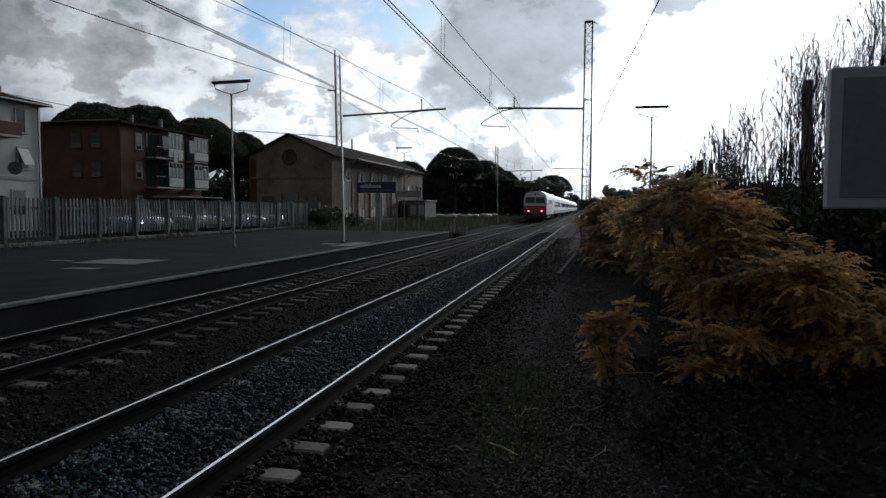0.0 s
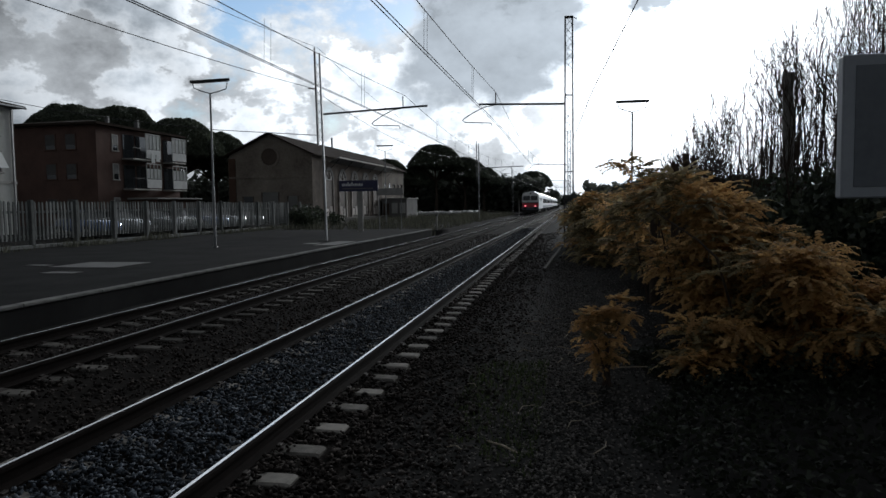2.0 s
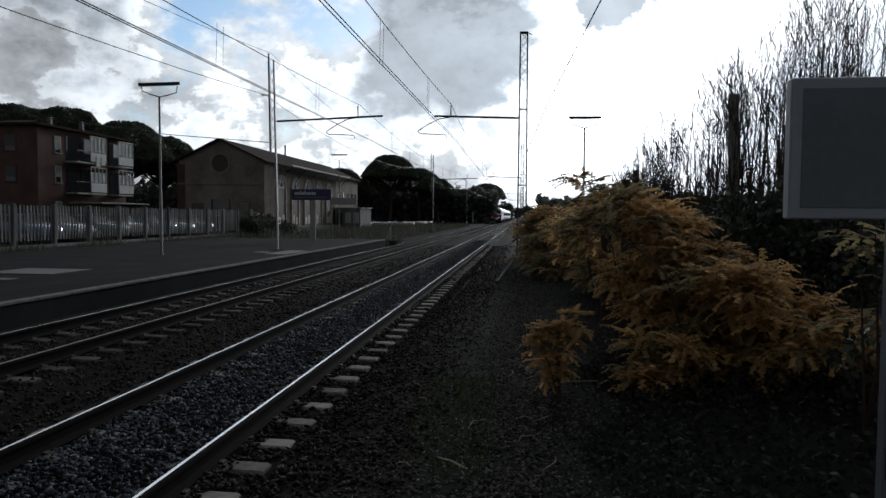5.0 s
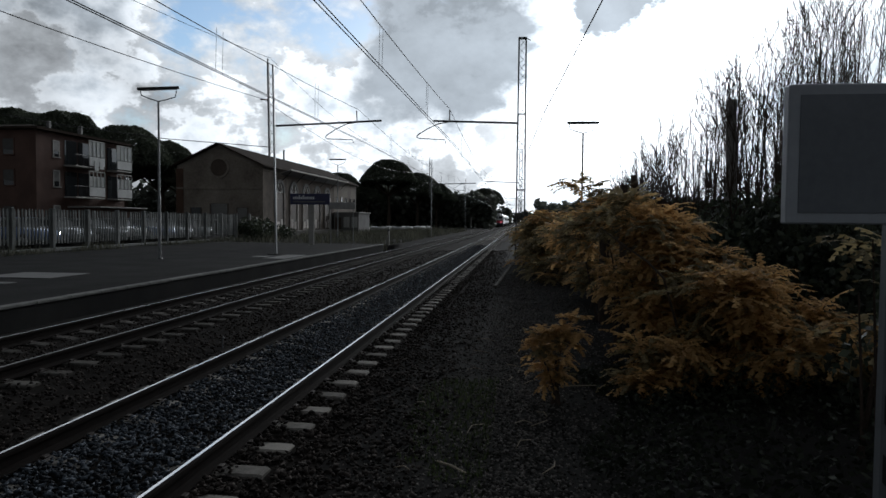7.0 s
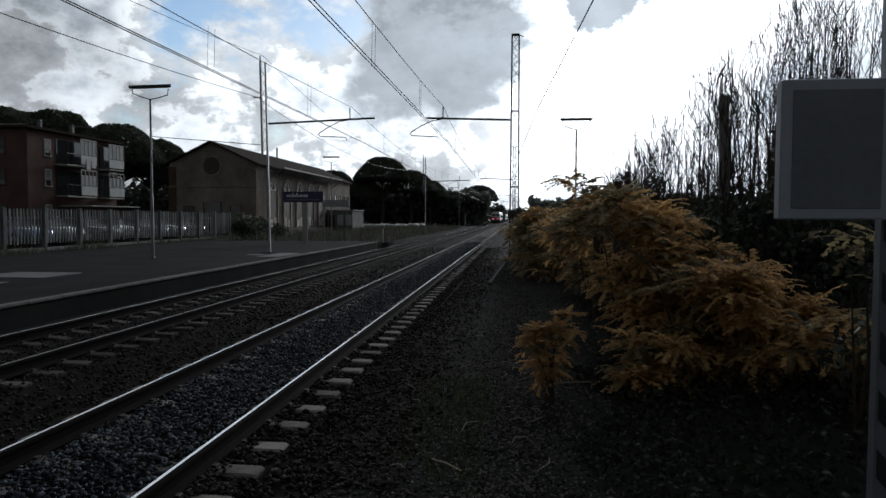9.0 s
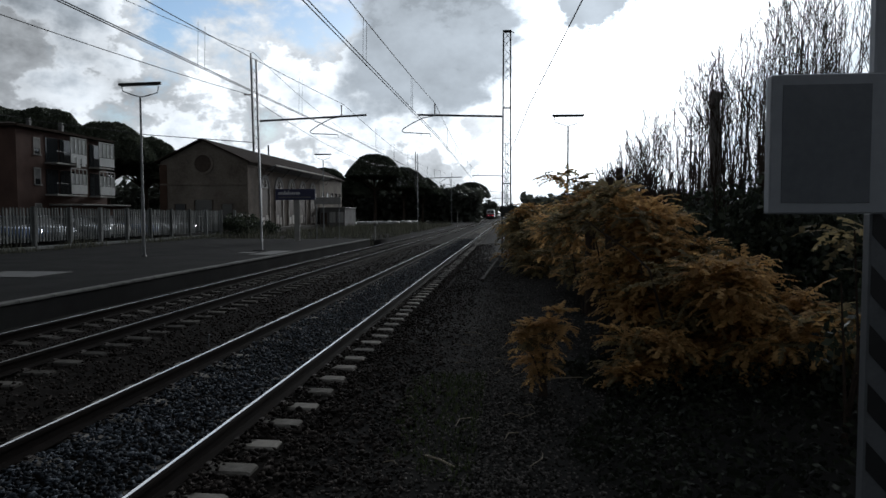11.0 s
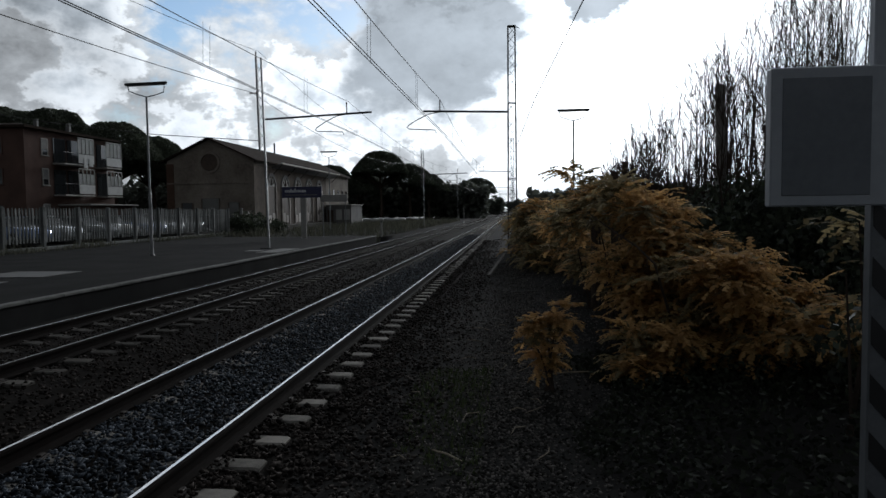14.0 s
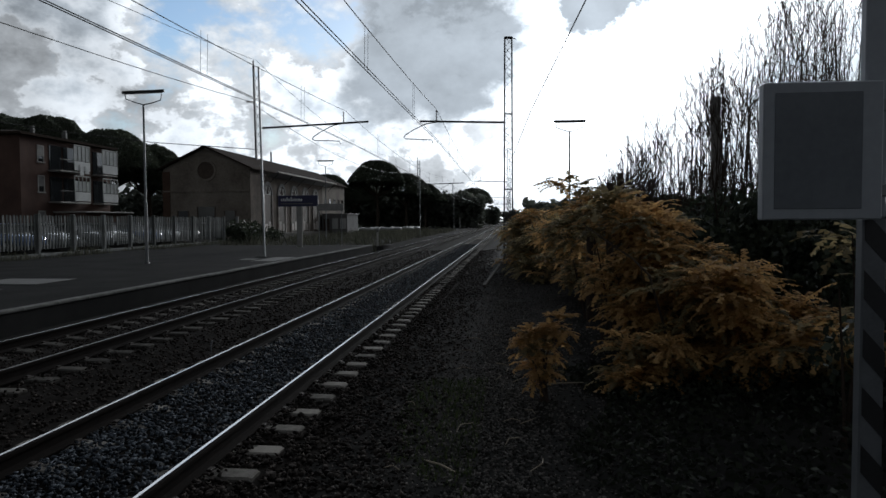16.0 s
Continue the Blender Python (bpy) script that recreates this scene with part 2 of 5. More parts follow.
ROOF = paint("weathered_roof_tile", (0.018, 0.014, 0.012), (0.05, 0.038, 0.031), 1.5, 1.0, bump=0.6, fine=9, spec=0.03)
SHUTTER = paint("grey_shutter", (0.09, 0.09, 0.087), (0.17, 0.17, 0.165), 3, 0.7)
CURTAIN = paint("pale_balcony_blind", (0.55, 0.56, 0.56), (0.78, 0.79, 0.78), 2.0, 0.85, bump=0.1, through_light=0.25)
DOOR_WOOD = paint("dark_wood", (0.03, 0.02, 0.014), (0.08, 0.055, 0.04), 3, 0.75)
GLASS = gloss("dark_window_glass", (0.02, 0.023, 0.026), 0.05)
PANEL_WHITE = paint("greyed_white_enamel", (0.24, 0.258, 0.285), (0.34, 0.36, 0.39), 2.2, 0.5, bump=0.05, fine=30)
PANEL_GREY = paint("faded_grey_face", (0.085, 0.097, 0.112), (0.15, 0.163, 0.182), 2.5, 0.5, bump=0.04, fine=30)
# white paint taken down to grey, with the shade in the colour
POST_SHADED_WHITE = paint("post_shaded_white", (0.07, 0.076, 0.084), (0.14, 0.148, 0.16), 5, 0.5, bump=0.06)
POST_BLACK = paint("post_black", (0.008, 0.008, 0.009), (0.02, 0.02, 0.022), 6, 0.5, bump=0.06)
SIGN_BLUE = paint("blue_sign_enamel", (0.012, 0.012, 0.05), (0.02, 0.022, 0.08), 3, 0.5, bump=0.02)
SIGN_INK = paint("white_sign_ink", (0.5, 0.5, 0.52), (0.66, 0.66, 0.68), 4, 0.5, bump=0)
BARK = paint("bark", (0.03, 0.022, 0.017), (0.09, 0.068, 0.052), 7, 0.95, bump=0.8, fine=40, spec=0.15)
GREY_BARK = paint("grey_bark", (0.12, 0.115, 0.107), (0.3, 0.288, 0.27), 7, 0.9, bump=0.8, fine=40, spec=0.2)
TWIG = paint("bare_twig", (0.025, 0.018, 0.014), (0.07, 0.052, 0.042), 9, 0.9, bump=0.3, spec=0.15)
PINE = paint("pine_needles", (0.04, 0.05, 0.036), (0.11, 0.125, 0.086), 0.5, 0.6, bump=0.0, through_light=0.4, by_island=0.4, spec=0.4)
WOODS = paint("far_woods", (0.06, 0.068, 0.056), (0.12, 0.13, 0.105), 0.2, 0.6, bump=0.0, through_light=0.4, by_island=0.4, spec=0.4)
GOLD = paint("golden_autumn_leaf", (0.30, 0.18, 0.07), (0.64, 0.41, 0.17), 0.9, 0.75, bump=0.0, through_light=0.5, by_island=0.45, spec=0.2)
OLIVE = paint("olive_leaf", (0.11, 0.088, 0.045), (0.31, 0.25, 0.13), 0.8, 0.75, bump=0.0, through_light=0.5, by_island=0.5, spec=0.2)
IVY = paint("dark_ivy_leaf", (0.02, 0.027, 0.018), (0.06, 0.072, 0.045), 0.8, 0.55, bump=0.0, through_light=0.3, by_island=0.6, spec=0.4)
# darker copy of the ivy leaf: the shade near the ground is in its colour
SHADED_WEEDS = paint("shaded_low_weeds", (0.006, 0.008, 0.005), (0.022, 0.027, 0.016), 0.8, 0.75, bump=0.0, through_light=0.15, by_island=0.6, spec=0.2)
GRASS = paint("dry_weeds", (0.05, 0.053, 0.04), (0.16, 0.158, 0.12), 0.5, 0.9, bump=0, through_light=0.2, by_island=0.7, spec=0.1)
STRAW = paint("dry_stalk", (0.14, 0.115, 0.085), (0.32, 0.27, 0.2), 6, 0.85, by_island=0.5)
TRAIN_WHITE = paint("coach_white", (0.6, 0.61, 0.62), (0.74, 0.75, 0.76), 0.8, 0.35, bump=0.0, fine=6)
TRAIN_ROOF = paint("coach_roof_grey", (0.42, 0.43, 0.44), (0.62, 0.63, 0.64), 0.8, 0.35, bump=0.0, fine=6)
TRAIN_RED = paint("train_red", (0.34, 0.035, 0.05), (0.46, 0.05, 0.07), 0.8, 0.35, bump=0.0, fine=6)
TRAIN_BLUE = paint("train_blue_grey", (0.05, 0.06, 0.085), (0.085, 0.1, 0.13), 0.8, 0.4, bump=0.0, fine=6)
UNDER = paint("underframe_black", (0.01, 0.01, 0.01), (0.03, 0.028, 0.026), 3, 0.8)
TAIL = lamp_glow("tail_light_red", (1.0, 0.2, 0.24), 2.6)
CAR_PAINTS = [gloss("car_silver", (0.6, 0.62, 0.65), 0.25, 0.9, 0.5), gloss("car_blue", (0.13, 0.19, 0.36), 0.25, 1.0, 0.3),
              gloss("car_white", (0.78, 0.78, 0.77), 0.25, 0.9), gloss("car_grey", (0.2, 0.21, 0.23), 0.25, 1.0, 0.4)]
RUBBER = paint("tyre_rubber", (0.012, 0.012, 0.012), (0.025, 0.025, 0.025), 8, 0.85)
CHROME = gloss("wheel_rim", (0.4, 0.4, 0.41), 0.3, 0, 0.9)
WRAP = paint("white_wrapped_bundle", (0.2, 0.205, 0.205), (0.36, 0.365, 0.36), 1.2, 0.6, bump=0.4, fine=10)
LAMP_FACE = paint("lamp_diffuser", (0.4, 0.41, 0.42), (0.52, 0.53, 0.54), 3, 0.4, bump=0, through_light=0.2)


# ---------------- building blocks ----------------
class Solid:
    """Collects vertices and faces; build() turns them into one mesh object."""

    def __init__(self):
        self.v, self.f, self.m = [], [], []

    def add(self, verts, faces, mi=0):
        o = len(self.v)
        self.v += [tuple(p) for p in verts]
        self.f += [tuple(i + o for i in f) for f in faces]
        self.m += [mi] * len(faces)
        return self

    def box(self, lo, hi, mi=0, bev=0.0):
        x0, y0, z0 = lo
        x1, y1, z1 = hi
        b = min(bev, (x1 - x0) * 0.45, (y1 - y0) * 0.45, (z1 - z0) * 0.45)
        if b <= 0:
            v = [(x, y, z) for z in (z0, z1) for x, y in ((x0, y0), (x1, y0), (x1, y1), (x0, y1))]
            return self.add(v, [(3, 2, 1, 0), (4, 5, 6, 7), (0, 1, 5, 4), (1, 2, 6, 5), (2, 3, 7, 6), (3, 0, 4, 7)], mi)
        rings = []
        for z, i in ((z0, b), (z0 + b, 0), (z1 - b, 0), (z1, b)):
            rings.append([(x0 + b, y0 + i, z), (x1 - b, y0 + i, z), (x1 - i, y0 + b, z), (x1 - i, y1 - b, z),
                          (x1 - b, y1 - i, z), (x0 + b, y1 - i, z), (x0 + i, y1 - b, z), (x0 + i, y0 + b, z)])
        return self.loft(rings, mi)

    def loft(self, rings, mi=0, caps=True):
        n = len(rings[0])
        v = [p for r in rings for p in r]
        f = [(k * n + i, k * n + (i + 1) % n, (k + 1) * n + (i + 1) % n, (k + 1) * n + i) for k in range(len(rings) - 1) for i in range(n)]
        if caps:
            f += [tuple(range(n - 1, -1, -1)), tuple(range((len(rings) - 1) * n, len(rings) * n))]
        return self.add(v, f, mi)

    def tube(self, points, radii, n=8, mi=0):
        """A round bar through the points."""
        pts = [Vector(p) for p in points]
        if isinstance(radii, (int, float)):
            radii = [radii] * len(pts)
        rings = []
        for i, p in enumerate(pts):
            d = (pts[min(i + 1, len(pts) - 1)] - pts[max(i - 1, 0)]).normalized()
            s = d.cross(Vector((0, 0, 1)) if abs(d.z) < 0.95 else Vector((0, 1, 0))).normalized()
            u = s.cross(d)
            rings.append([p + radii[i] * (math.cos(a) * s + math.sin(a) * u) for a in (2 * math.pi * k / n for k in range(n))])
        return self.loft(rings, mi)

    def prism(self, outline, axis, lo, hi, mi=0):
        """An outline in the other two axes, pulled along one axis."""
        def put(a, b, c):
            return {"x": (c, a, b), "y": (a, c, b), "z": (a, b, c)}[axis]
        return self.loft([[put(a, b, lo) for a, b in outline], [put(a, b, hi) for a, b in outline]], mi)

    def mesh(self, name, mats):
        me = bpy.data.meshes.new(name)
        me.from_pydata(self.v, [], self.f)
        for m in mats if isinstance(mats, (list, tuple)) else [mats]:
            me.materials.append(m)
        if any(self.m):
            me.polygons.foreach_set("material_index", self.m)
        me.update()
        bm = bmesh.new()
        bm.from_mesh(me)
        if len(bm.faces) < 60000:
            bmesh.ops.recalc_face_normals(bm, faces=bm.faces)
        bm.to_mesh(me)
        bm.free()
        return me


def part(name, solid, material, parent=None, label="", m=None):
    """One mesh object, under a thing or under a part."""
    data = solid if isinstance(solid, bpy.types.Mesh) else solid.mesh(name, material)
    ob = new(name, data)
    ob.parent = parent
    if m is not None:
        ob.matrix_basis = m
    if label:
        ob["label"] = label
    return ob


def thing(name, label, category, group="", m=None, kind=""):
    ob = tagged(new(name), label, category, group, kind)
    if m is not None:
        ob.matrix_basis = m
    return ob


def smooth(ob):
    ob.data.polygons.foreach_set("use_smooth", [True] * len(ob.data.polygons))
    return ob


def quads(name, verts, count, mats, index=None):
    """A mesh of loose four-cornered faces from an array of corners."""
    me = bpy.data.meshes.new(name)
    v = np.asarray(verts, dtype=np.float32).reshape(-1, 3)
    me.vertices.add(len(v))
    me.vertices.foreach_set("co", v.ravel())
    me.loops.add(len(v))
    me.loops.foreach_set("vertex_index", np.arange(len(v), dtype=np.int32))
    me.polygons.add(len(v) // 4)
    me.polygons.foreach_set("loop_start", np.arange(0, len(v), 4, dtype=np.int32))
    for m in mats:
        me.materials.append(m)
    me.update(calc_edges=True)
    return me


def leaf_quads(centres, rng, length, width, droop=0.5, normal_up=0.5):
    """A pointed four-cornered leaf at each centre, turned at random."""
    n = len(centres)
    a = rng.uniform(0, 2 * math.pi, n)
    e = rng.normal(-droop, 0.45, n)
    d = np.stack([np.cos(a) * np.cos(e), np.sin(a) * np.cos(e), np.sin(e)], 1)
    r = rng.normal(0, 1, (n, 3))
    r[:, 2] *= normal_up
    s = np.cross(d, r)
    s /= np.linalg.norm(s, axis=1, keepdims=True) + 1e-6
    k = (length * rng.uniform(0.6, 1.3, n))[:, None]
    w = (width * rng.uniform(0.6, 1.3, n))[:, None]
    c = np.asarray(centres)
    return np.stack([c - d * k * 0.5, c + s * w * 0.5, c + d * k * 0.5, c - s * w * 0.5], 1)


# ---------------- ground and railway ----------------
LEFT = -3.77                # centre of the far track; the near track's centre is x = 0, rail tops are z = 0


def ground_z(x, y):
    if x < -5.6:
        z = -0.28 if y < 47 and x > -18.6 else 0.3 if x < -21 and y < 64 else 0.02
    elif x < 1.5:
        z = -0.235
    elif x < 2.4:
        z = -0.235 + (x - 1.5) / 0.9 * 0.14
    elif x < 8:
        z = -0.095 + (x - 2.4) * 0.045
    else:
        z = 0.157
    rough = 0.02 * noise.noise((x * 1.7, y * 1.7, 0.3)) + 0.05 * noise.noise((x * 0.35, y * 0.35, 4.0))
    return z + (rough if x > 1.5 or x < -19 else 0.4 * rough)


def sheet():
    xs = [-2500, -900, -300, -120, -60, -40, -30, -24, -18.7, -18.5, -14, -10, -7, -5.62, -5.58, -5, -4, -3, -2, -1, 0, 1, 1.5]
    xs += [1.5 + 0.15 * i for i in range(1, 44)] + [8.5, 9.5, 11, 13, 16, 20, 26, 40, 80, 200, 700, 2500]
    ys = [-2500, -700, -200, -60, -20, -8, -3, -1] + [0.2 * i for i in range(0, 75)]
    ys += [15 + 0.5 * i for i in range(0, 40)] + [36, 38, 41, 44, 46.9, 47.1, 50, 55, 60, 68, 78, 90, 105, 125, 150, 180, 220, 270, 340, 450, 700, 1200, 2600]
    s = Solid()
    n = len(xs)
    s.v = [(x, y, ground_z(x, y)) for y in ys for x in xs]
    s.f = [(j * n + i, j * n + i + 1, (j + 1) * n + i + 1, (j + 1) * n + i) for j in range(len(ys) - 1) for i in range(n - 1)]
    s.m = [0] * len(s.f)
    return s


ground = smooth(part("ground", sheet(), EARTH))
tagged(ground, "dark bare earth and gravel beside the railway", "ground", kind="structure")

bed = Solid()
bed.prism([(-5.35, -0.3), (-5.3, -0.205), (LEFT + 0.0, -0.2), (-1.9, -0.225), (-1.2, -0.2), (1.1, -0.2), (1.45, -0.215), (1.95, -0.32)], "y", -40, 900)
tagged(part("ballast_bed", bed, BED), "dark compacted ballast bed under both tracks", "ballast", kind="structure")

RAIL = [(-0.068, -0.172), (0.068, -0.172), (0.068, -0.16), (0.02, -0.145), (0.009, -0.13), (0.009, -0.05), (0.036, -0.04), (0.036, -0.012), (0.028, -0.003), (0.014, 0.0),
        (-0.014, 0.0), (-0.028, -0.003), (-0.036, -0.012), (-0.036, -0.04), (-0.009, -0.05), (-0.009, -0.13), (-0.02, -0.145), (-0.068, -0.16)]


def rail_mesh(head):
    s = Solid()
    n = len(RAIL)
    ends = [-40, 0, 10, 25, 50, 100, 200, 400, 900]
    s.loft([[(x, y, z) for x, z in RAIL] for y in ends])
    s.m = [1 if k % n == 9 and k < n * (len(ends) - 1) else 0 for k in range(len(s.f))]
    return s.mesh("rail", [RAIL_SIDE, head])


def sleeper_mesh(material):
    s = Solid()
    rings = []
    for x, h, w in ((-1.22, 0.0, 0.1), (-1.19, 0.012, 0.107), (-0.5, 0.015, 0.115), (-0.3, -0.02, 0.1), (0.3, -0.02, 0.1), (0.5, 0.015, 0.115), (1.19, 0.012, 0.107), (1.22, 0.0, 0.1)):
        rings.append([(x, -w - 0.03, -0.2), (x, -w, h - 0.015), (x, -w + 0.02, h), (x, w - 0.02, h), (x, w, h - 0.015), (x, w + 0.03, -0.2)])
    return s.loft(rings).mesh("sleeper", material)


def clip_mesh():
    s = Solid()
    s.box((-0.13, -0.07, -0.002), (0.13, 0.07, 0.012), bev=0.004)
    for e in (-1, 1):
        s.box((e * 0.095 - 0.022, -0.035, 0.01), (e * 0.095 + 0.022, 0.035, 0.032), bev=0.006)
    return s.mesh("rail_clip", CLIP)


RAIL_DULL = paint("rail_dull", (0.12, 0.115, 0.11), (0.2, 0.195, 0.19), 3, 0.35, 0.9, 0.05)
rail_data, dull_data, sleeper_data, old_sleeper_data, clip_data = rail_mesh(RAIL_HEAD), rail_mesh(RAIL_DULL), sleeper_mesh(CONCRETE), sleeper_mesh(OLD_CONCRETE), clip_mesh()
tracks = []
for cx, lab in ((0.0, "straight railway track with polished rails on concrete sleepers"), (LEFT, "second straight railway track beside the platform")):
    track = thing("track", lab, "railway track", "tracks", pose(cx, 0, 0), "structure")
    tracks.append(track)
    for e in (-0.7535, 0.7535):
        part("rail", dull_data if cx < 0 < e else rail_data, None, track, "steel rail with a polished head", pose(e, 0, 0))


def stones(name, count, spots, size, material, label, seed):
    """Loose angular stones, each a dented six-cornered block, in one mesh."""
    rng = np.random.default_rng(seed)
    base = np.array([(1, 0, 0), (0, 1, 0), (-1, 0, 0), (0, -1, 0), (0, 0, 1), (0, 0, -1)], dtype=float)
    tri = np.array([(0, 1, 4), (1, 2, 4), (2, 3, 4), (3, 0, 4), (1, 0, 5), (2, 1, 5), (3, 2, 5), (0, 3, 5)])
    p = spots(rng, count)
    v = base[None] * rng.uniform(0.45, 1.35, (count, 6, 1)) + rng.normal(0, 0.24, (count, 6, 3))
    a = rng.uniform(0, 6.28, (count, 3))
    c, s = np.cos(a), np.sin(a)
    for i, (j, k) in enumerate(((0, 1), (1, 2), (0, 2))):
        vj, vk = v[:, :, j].copy(), v[:, :, k].copy()
        v[:, :, j], v[:, :, k] = c[:, i:i + 1] * vj - s[:, i:i + 1] * vk, s[:, i:i + 1] * vj + c[:, i:i + 1] * vk
    v[:, :, 2] *= 0.75
    v = v * (size * rng.uniform(0.55, 1.25, count))[:, None, None] + p[:, None]
    f = (tri[None] + 6 * np.arange(count)[:, None, None]).reshape(-1, 3)
    me = bpy.data.meshes.new(name)
    v = v.reshape(-1, 3).astype(np.float32)
    me.vertices.add(len(v))
    me.vertices.foreach_set("co", v.ravel())
    me.loops.add(f.size)
    me.loops.foreach_set("vertex_index", f.ravel().astype(np.int32))
    me.polygons.add(len(f))
    me.polygons.foreach_set("loop_start", np.arange(0, f.size, 3, dtype=np.int32))
    me.materials.append(material)
    me.update(calc_edges=True)
    return tagged(part(name, me, None), label, "ballast", kind="stuff")


def thinning(rng, n, near, far):
    """Distances along the track, dense near and thin far."""
    y = near * (far / near) ** rng.uniform(0, 1, n) - near + 2.2
    return np.where(rng.uniform(0, 1, n) < 0.1, rng.uniform(-9, 2.4, n), y)


def between_rails(rng, n):
    y = thinning(rng, n, 6, 60)
    x = rng.uniform(-0.68, 0.68, n)
    return np.stack([x, y, -0.168 + rng.uniform(-0.02, 0.014, n)], 1)


def beside_rails(rng, n):
    y = thinning(rng, n, 6, 50)
    side = rng.uniform(0, 1, n)
    x = np.where(side < 0.46, 0.84 + 1.75 * rng.beta(1.0, 1.7, n), np.where(side < 0.72, rng.uniform(-2.95, -0.84, n), rng.uniform(-5.3, -3.1, n)))
    on_sleeper = (np.abs((y - 2.15 + 0.297) % 0.594 - 0.297) < 0.135) & (np.abs(x) < 1.27) & (np.abs(x) > 0.97)
    x = np.where(on_sleeper & (x > 0), 1.3 + 0.5 * rng.uniform(0, 1, n) ** 2, np.where(on_sleeper, -x - 2.6, x))
    z = np.where(x > 1.5, np.array([ground_z(a, b) for a, b in zip(x, y)]) + 0.01, np.where(np.abs(x) < 0.98, -0.165, -0.19))
    return np.stack([x, y, z + rng.uniform(-0.015, 0.02, n)], 1)


def on_path(rng, n):
    y = thinning(rng, n, 4, 26)
    x = np.where(rng.uniform(0, 1, n) < 0.5, rng.normal(3.15, 0.3, n), rng.uniform(1.9, 4.6, n))
    z = np.array([ground_z(a, b) for a, b in zip(x, y)]) + 0.004
    return np.stack([x, y, z], 1)


stones("clean_ballast", 24000, between_rails, 0.026, STONE_BLUE, "loose blue-grey crushed stone between the near rails", 3)
stones("dirty_ballast", 34000, beside_rails, 0.027, STONE_DARK, "dark rust-stained crushed stone beside the rails", 4)
stones("path_gravel", 30000, on_path, 0.015, STONE_PATH, "small dark gravel scattered over the earth path", 5)

edging = Solid()
for k in range(9):
    x0, y0 = 2.42 + 0.05 * k, 19.5 + 1.5 * k
    edging.add([(x0, y0, -0.2), (x0 + 0.09, y0, -0.2), (x0 + 0.14, y0 + 1.46, -0.2), (x0 + 0.05, y0 + 1.46, -0.2),
                (x0, y0, -0.03), (x0 + 0.09, y0, -0.03), (x0 + 0.14, y0 + 1.46, -0.03), (x0 + 0.05, y0 + 1.46, -0.03)],
               [(3, 2, 1, 0), (4, 5, 6, 7), (0, 1, 5, 4), (1, 2, 6, 5), (2, 3, 7, 6), (3, 0, 4, 7)])
tagged(part("path_edging", edging, OLD_CONCRETE), "low worn concrete edging beside the earth path", "edging", kind="structure")
peg = Solid().tube([(-1.4, 10.1, -0.25), (-1.4, 10.1, -0.1), (-1.38, 10.1, -0.03)], [0.012, 0.011, 0.014], 7)
tagged(part("white_peg", peg, POST_SHADED_WHITE), "small pale peg standing in the ballast between tracks", "peg")

# ---------------- platform ----------------
PLAT = 0.2
deck = Solid().box((-18.9, -40, -0.35), (-6.12, 45.0, PLAT), bev=0.01)
platform = tagged(part("platform", deck, ASPHALT), "low dark asphalt station platform beside the far track", "platform", kind="structure")
face = Solid().box((-6.115, -40, -0.4), (-5.97, 45.0, PLAT - 0.052))
part("platform_face", face, ASPHALT, platform)


def slab(x0, y0, x1, y1, label):
    s = Solid().box((x0, y0, PLAT + 0.002), (x1, y1, PLAT + 0.02), bev=0.006)
    tagged(part("access_cover", s, SLAB), label, "cover slab", "platform covers", kind="structure")


slab(-11.0, 16.5, -9.0, 18.2, "pale concrete cover slab set in the platform")
slab(-9.9, 14.9, -9.0, 15.35, "pale narrow cover slab set in the platform")
slab(-12.2, 16.95, -11.5, 17.3, "small pale cover slab set in the platform")
slab(-8.1, 27.6, -7.5, 28.4, "small pale cover slab by the mast")
slab(-7.2, 26.6, -6.3, 29.6, "pale concrete slab near the platform edge")

# ---------------- masts, arms and wires ----------------
MAST_Y = 30.0
SUPPORTS = (-30.0, MAST_Y, 76.0, 130.0, 184.0, 238.0, 292.0)


def insulator(s, p, q, r=0.05, mi=0, rings=4):
    a, b = Vector(p), Vector(q)
    s.tube([a, b], r * 0.4, 6, mi)
    for k in range(rings):
        c = a.lerp(b, (k + 0.5) / rings)
        d = (b - a).normalized() * 0.012
        s.tube([c - d, c, c + d], [r * 0.5, r, r * 0.5], 8, mi)


def channel_mast(x, y, base, top, small=False):
    """A mast of two steel channels laced together, with its tube arm."""
    mast = thing("catenary_mast", "grey laced steel channel mast with an overhead line arm", "catenary mast", "catenary masts", pose(x, y, base, 0, -0.9, 0))
    h = top - base
    for e in (-0.12, 0.12):
        s = Solid().prism([(e - 0.035, -0.06), (e + 0.035, -0.06), (e + 0.035, 0.06), (e - 0.035, 0.06)], "z", 0 if e > 0 else 4.4, h - (0.05 if e > 0 else 0))
        part("channel", s, GALV if e > 0 else STEEL_DARK, mast)
    lace = Solid()
    for k in range(int(h / 0.42)):
        z = 4.5 + k * 0.42
        if z + 0.42 < h:
            lace.tube([(-0.12, 0.075, z), (0.12, 0.075, z + 0.42)], 0.008, 4)
            lace.tube([(0.12, -0.075, z), (-0.12, -0.075, z + 0.42)], 0.008, 4)
    part("lacing", lace, STEEL_DARK, mast)
    part("footing", Solid().box((-0.24, -0.2, -0.3), (0.24, 0.2, 0.03), bev=0.01), ASPHALT, mast)
    return mast


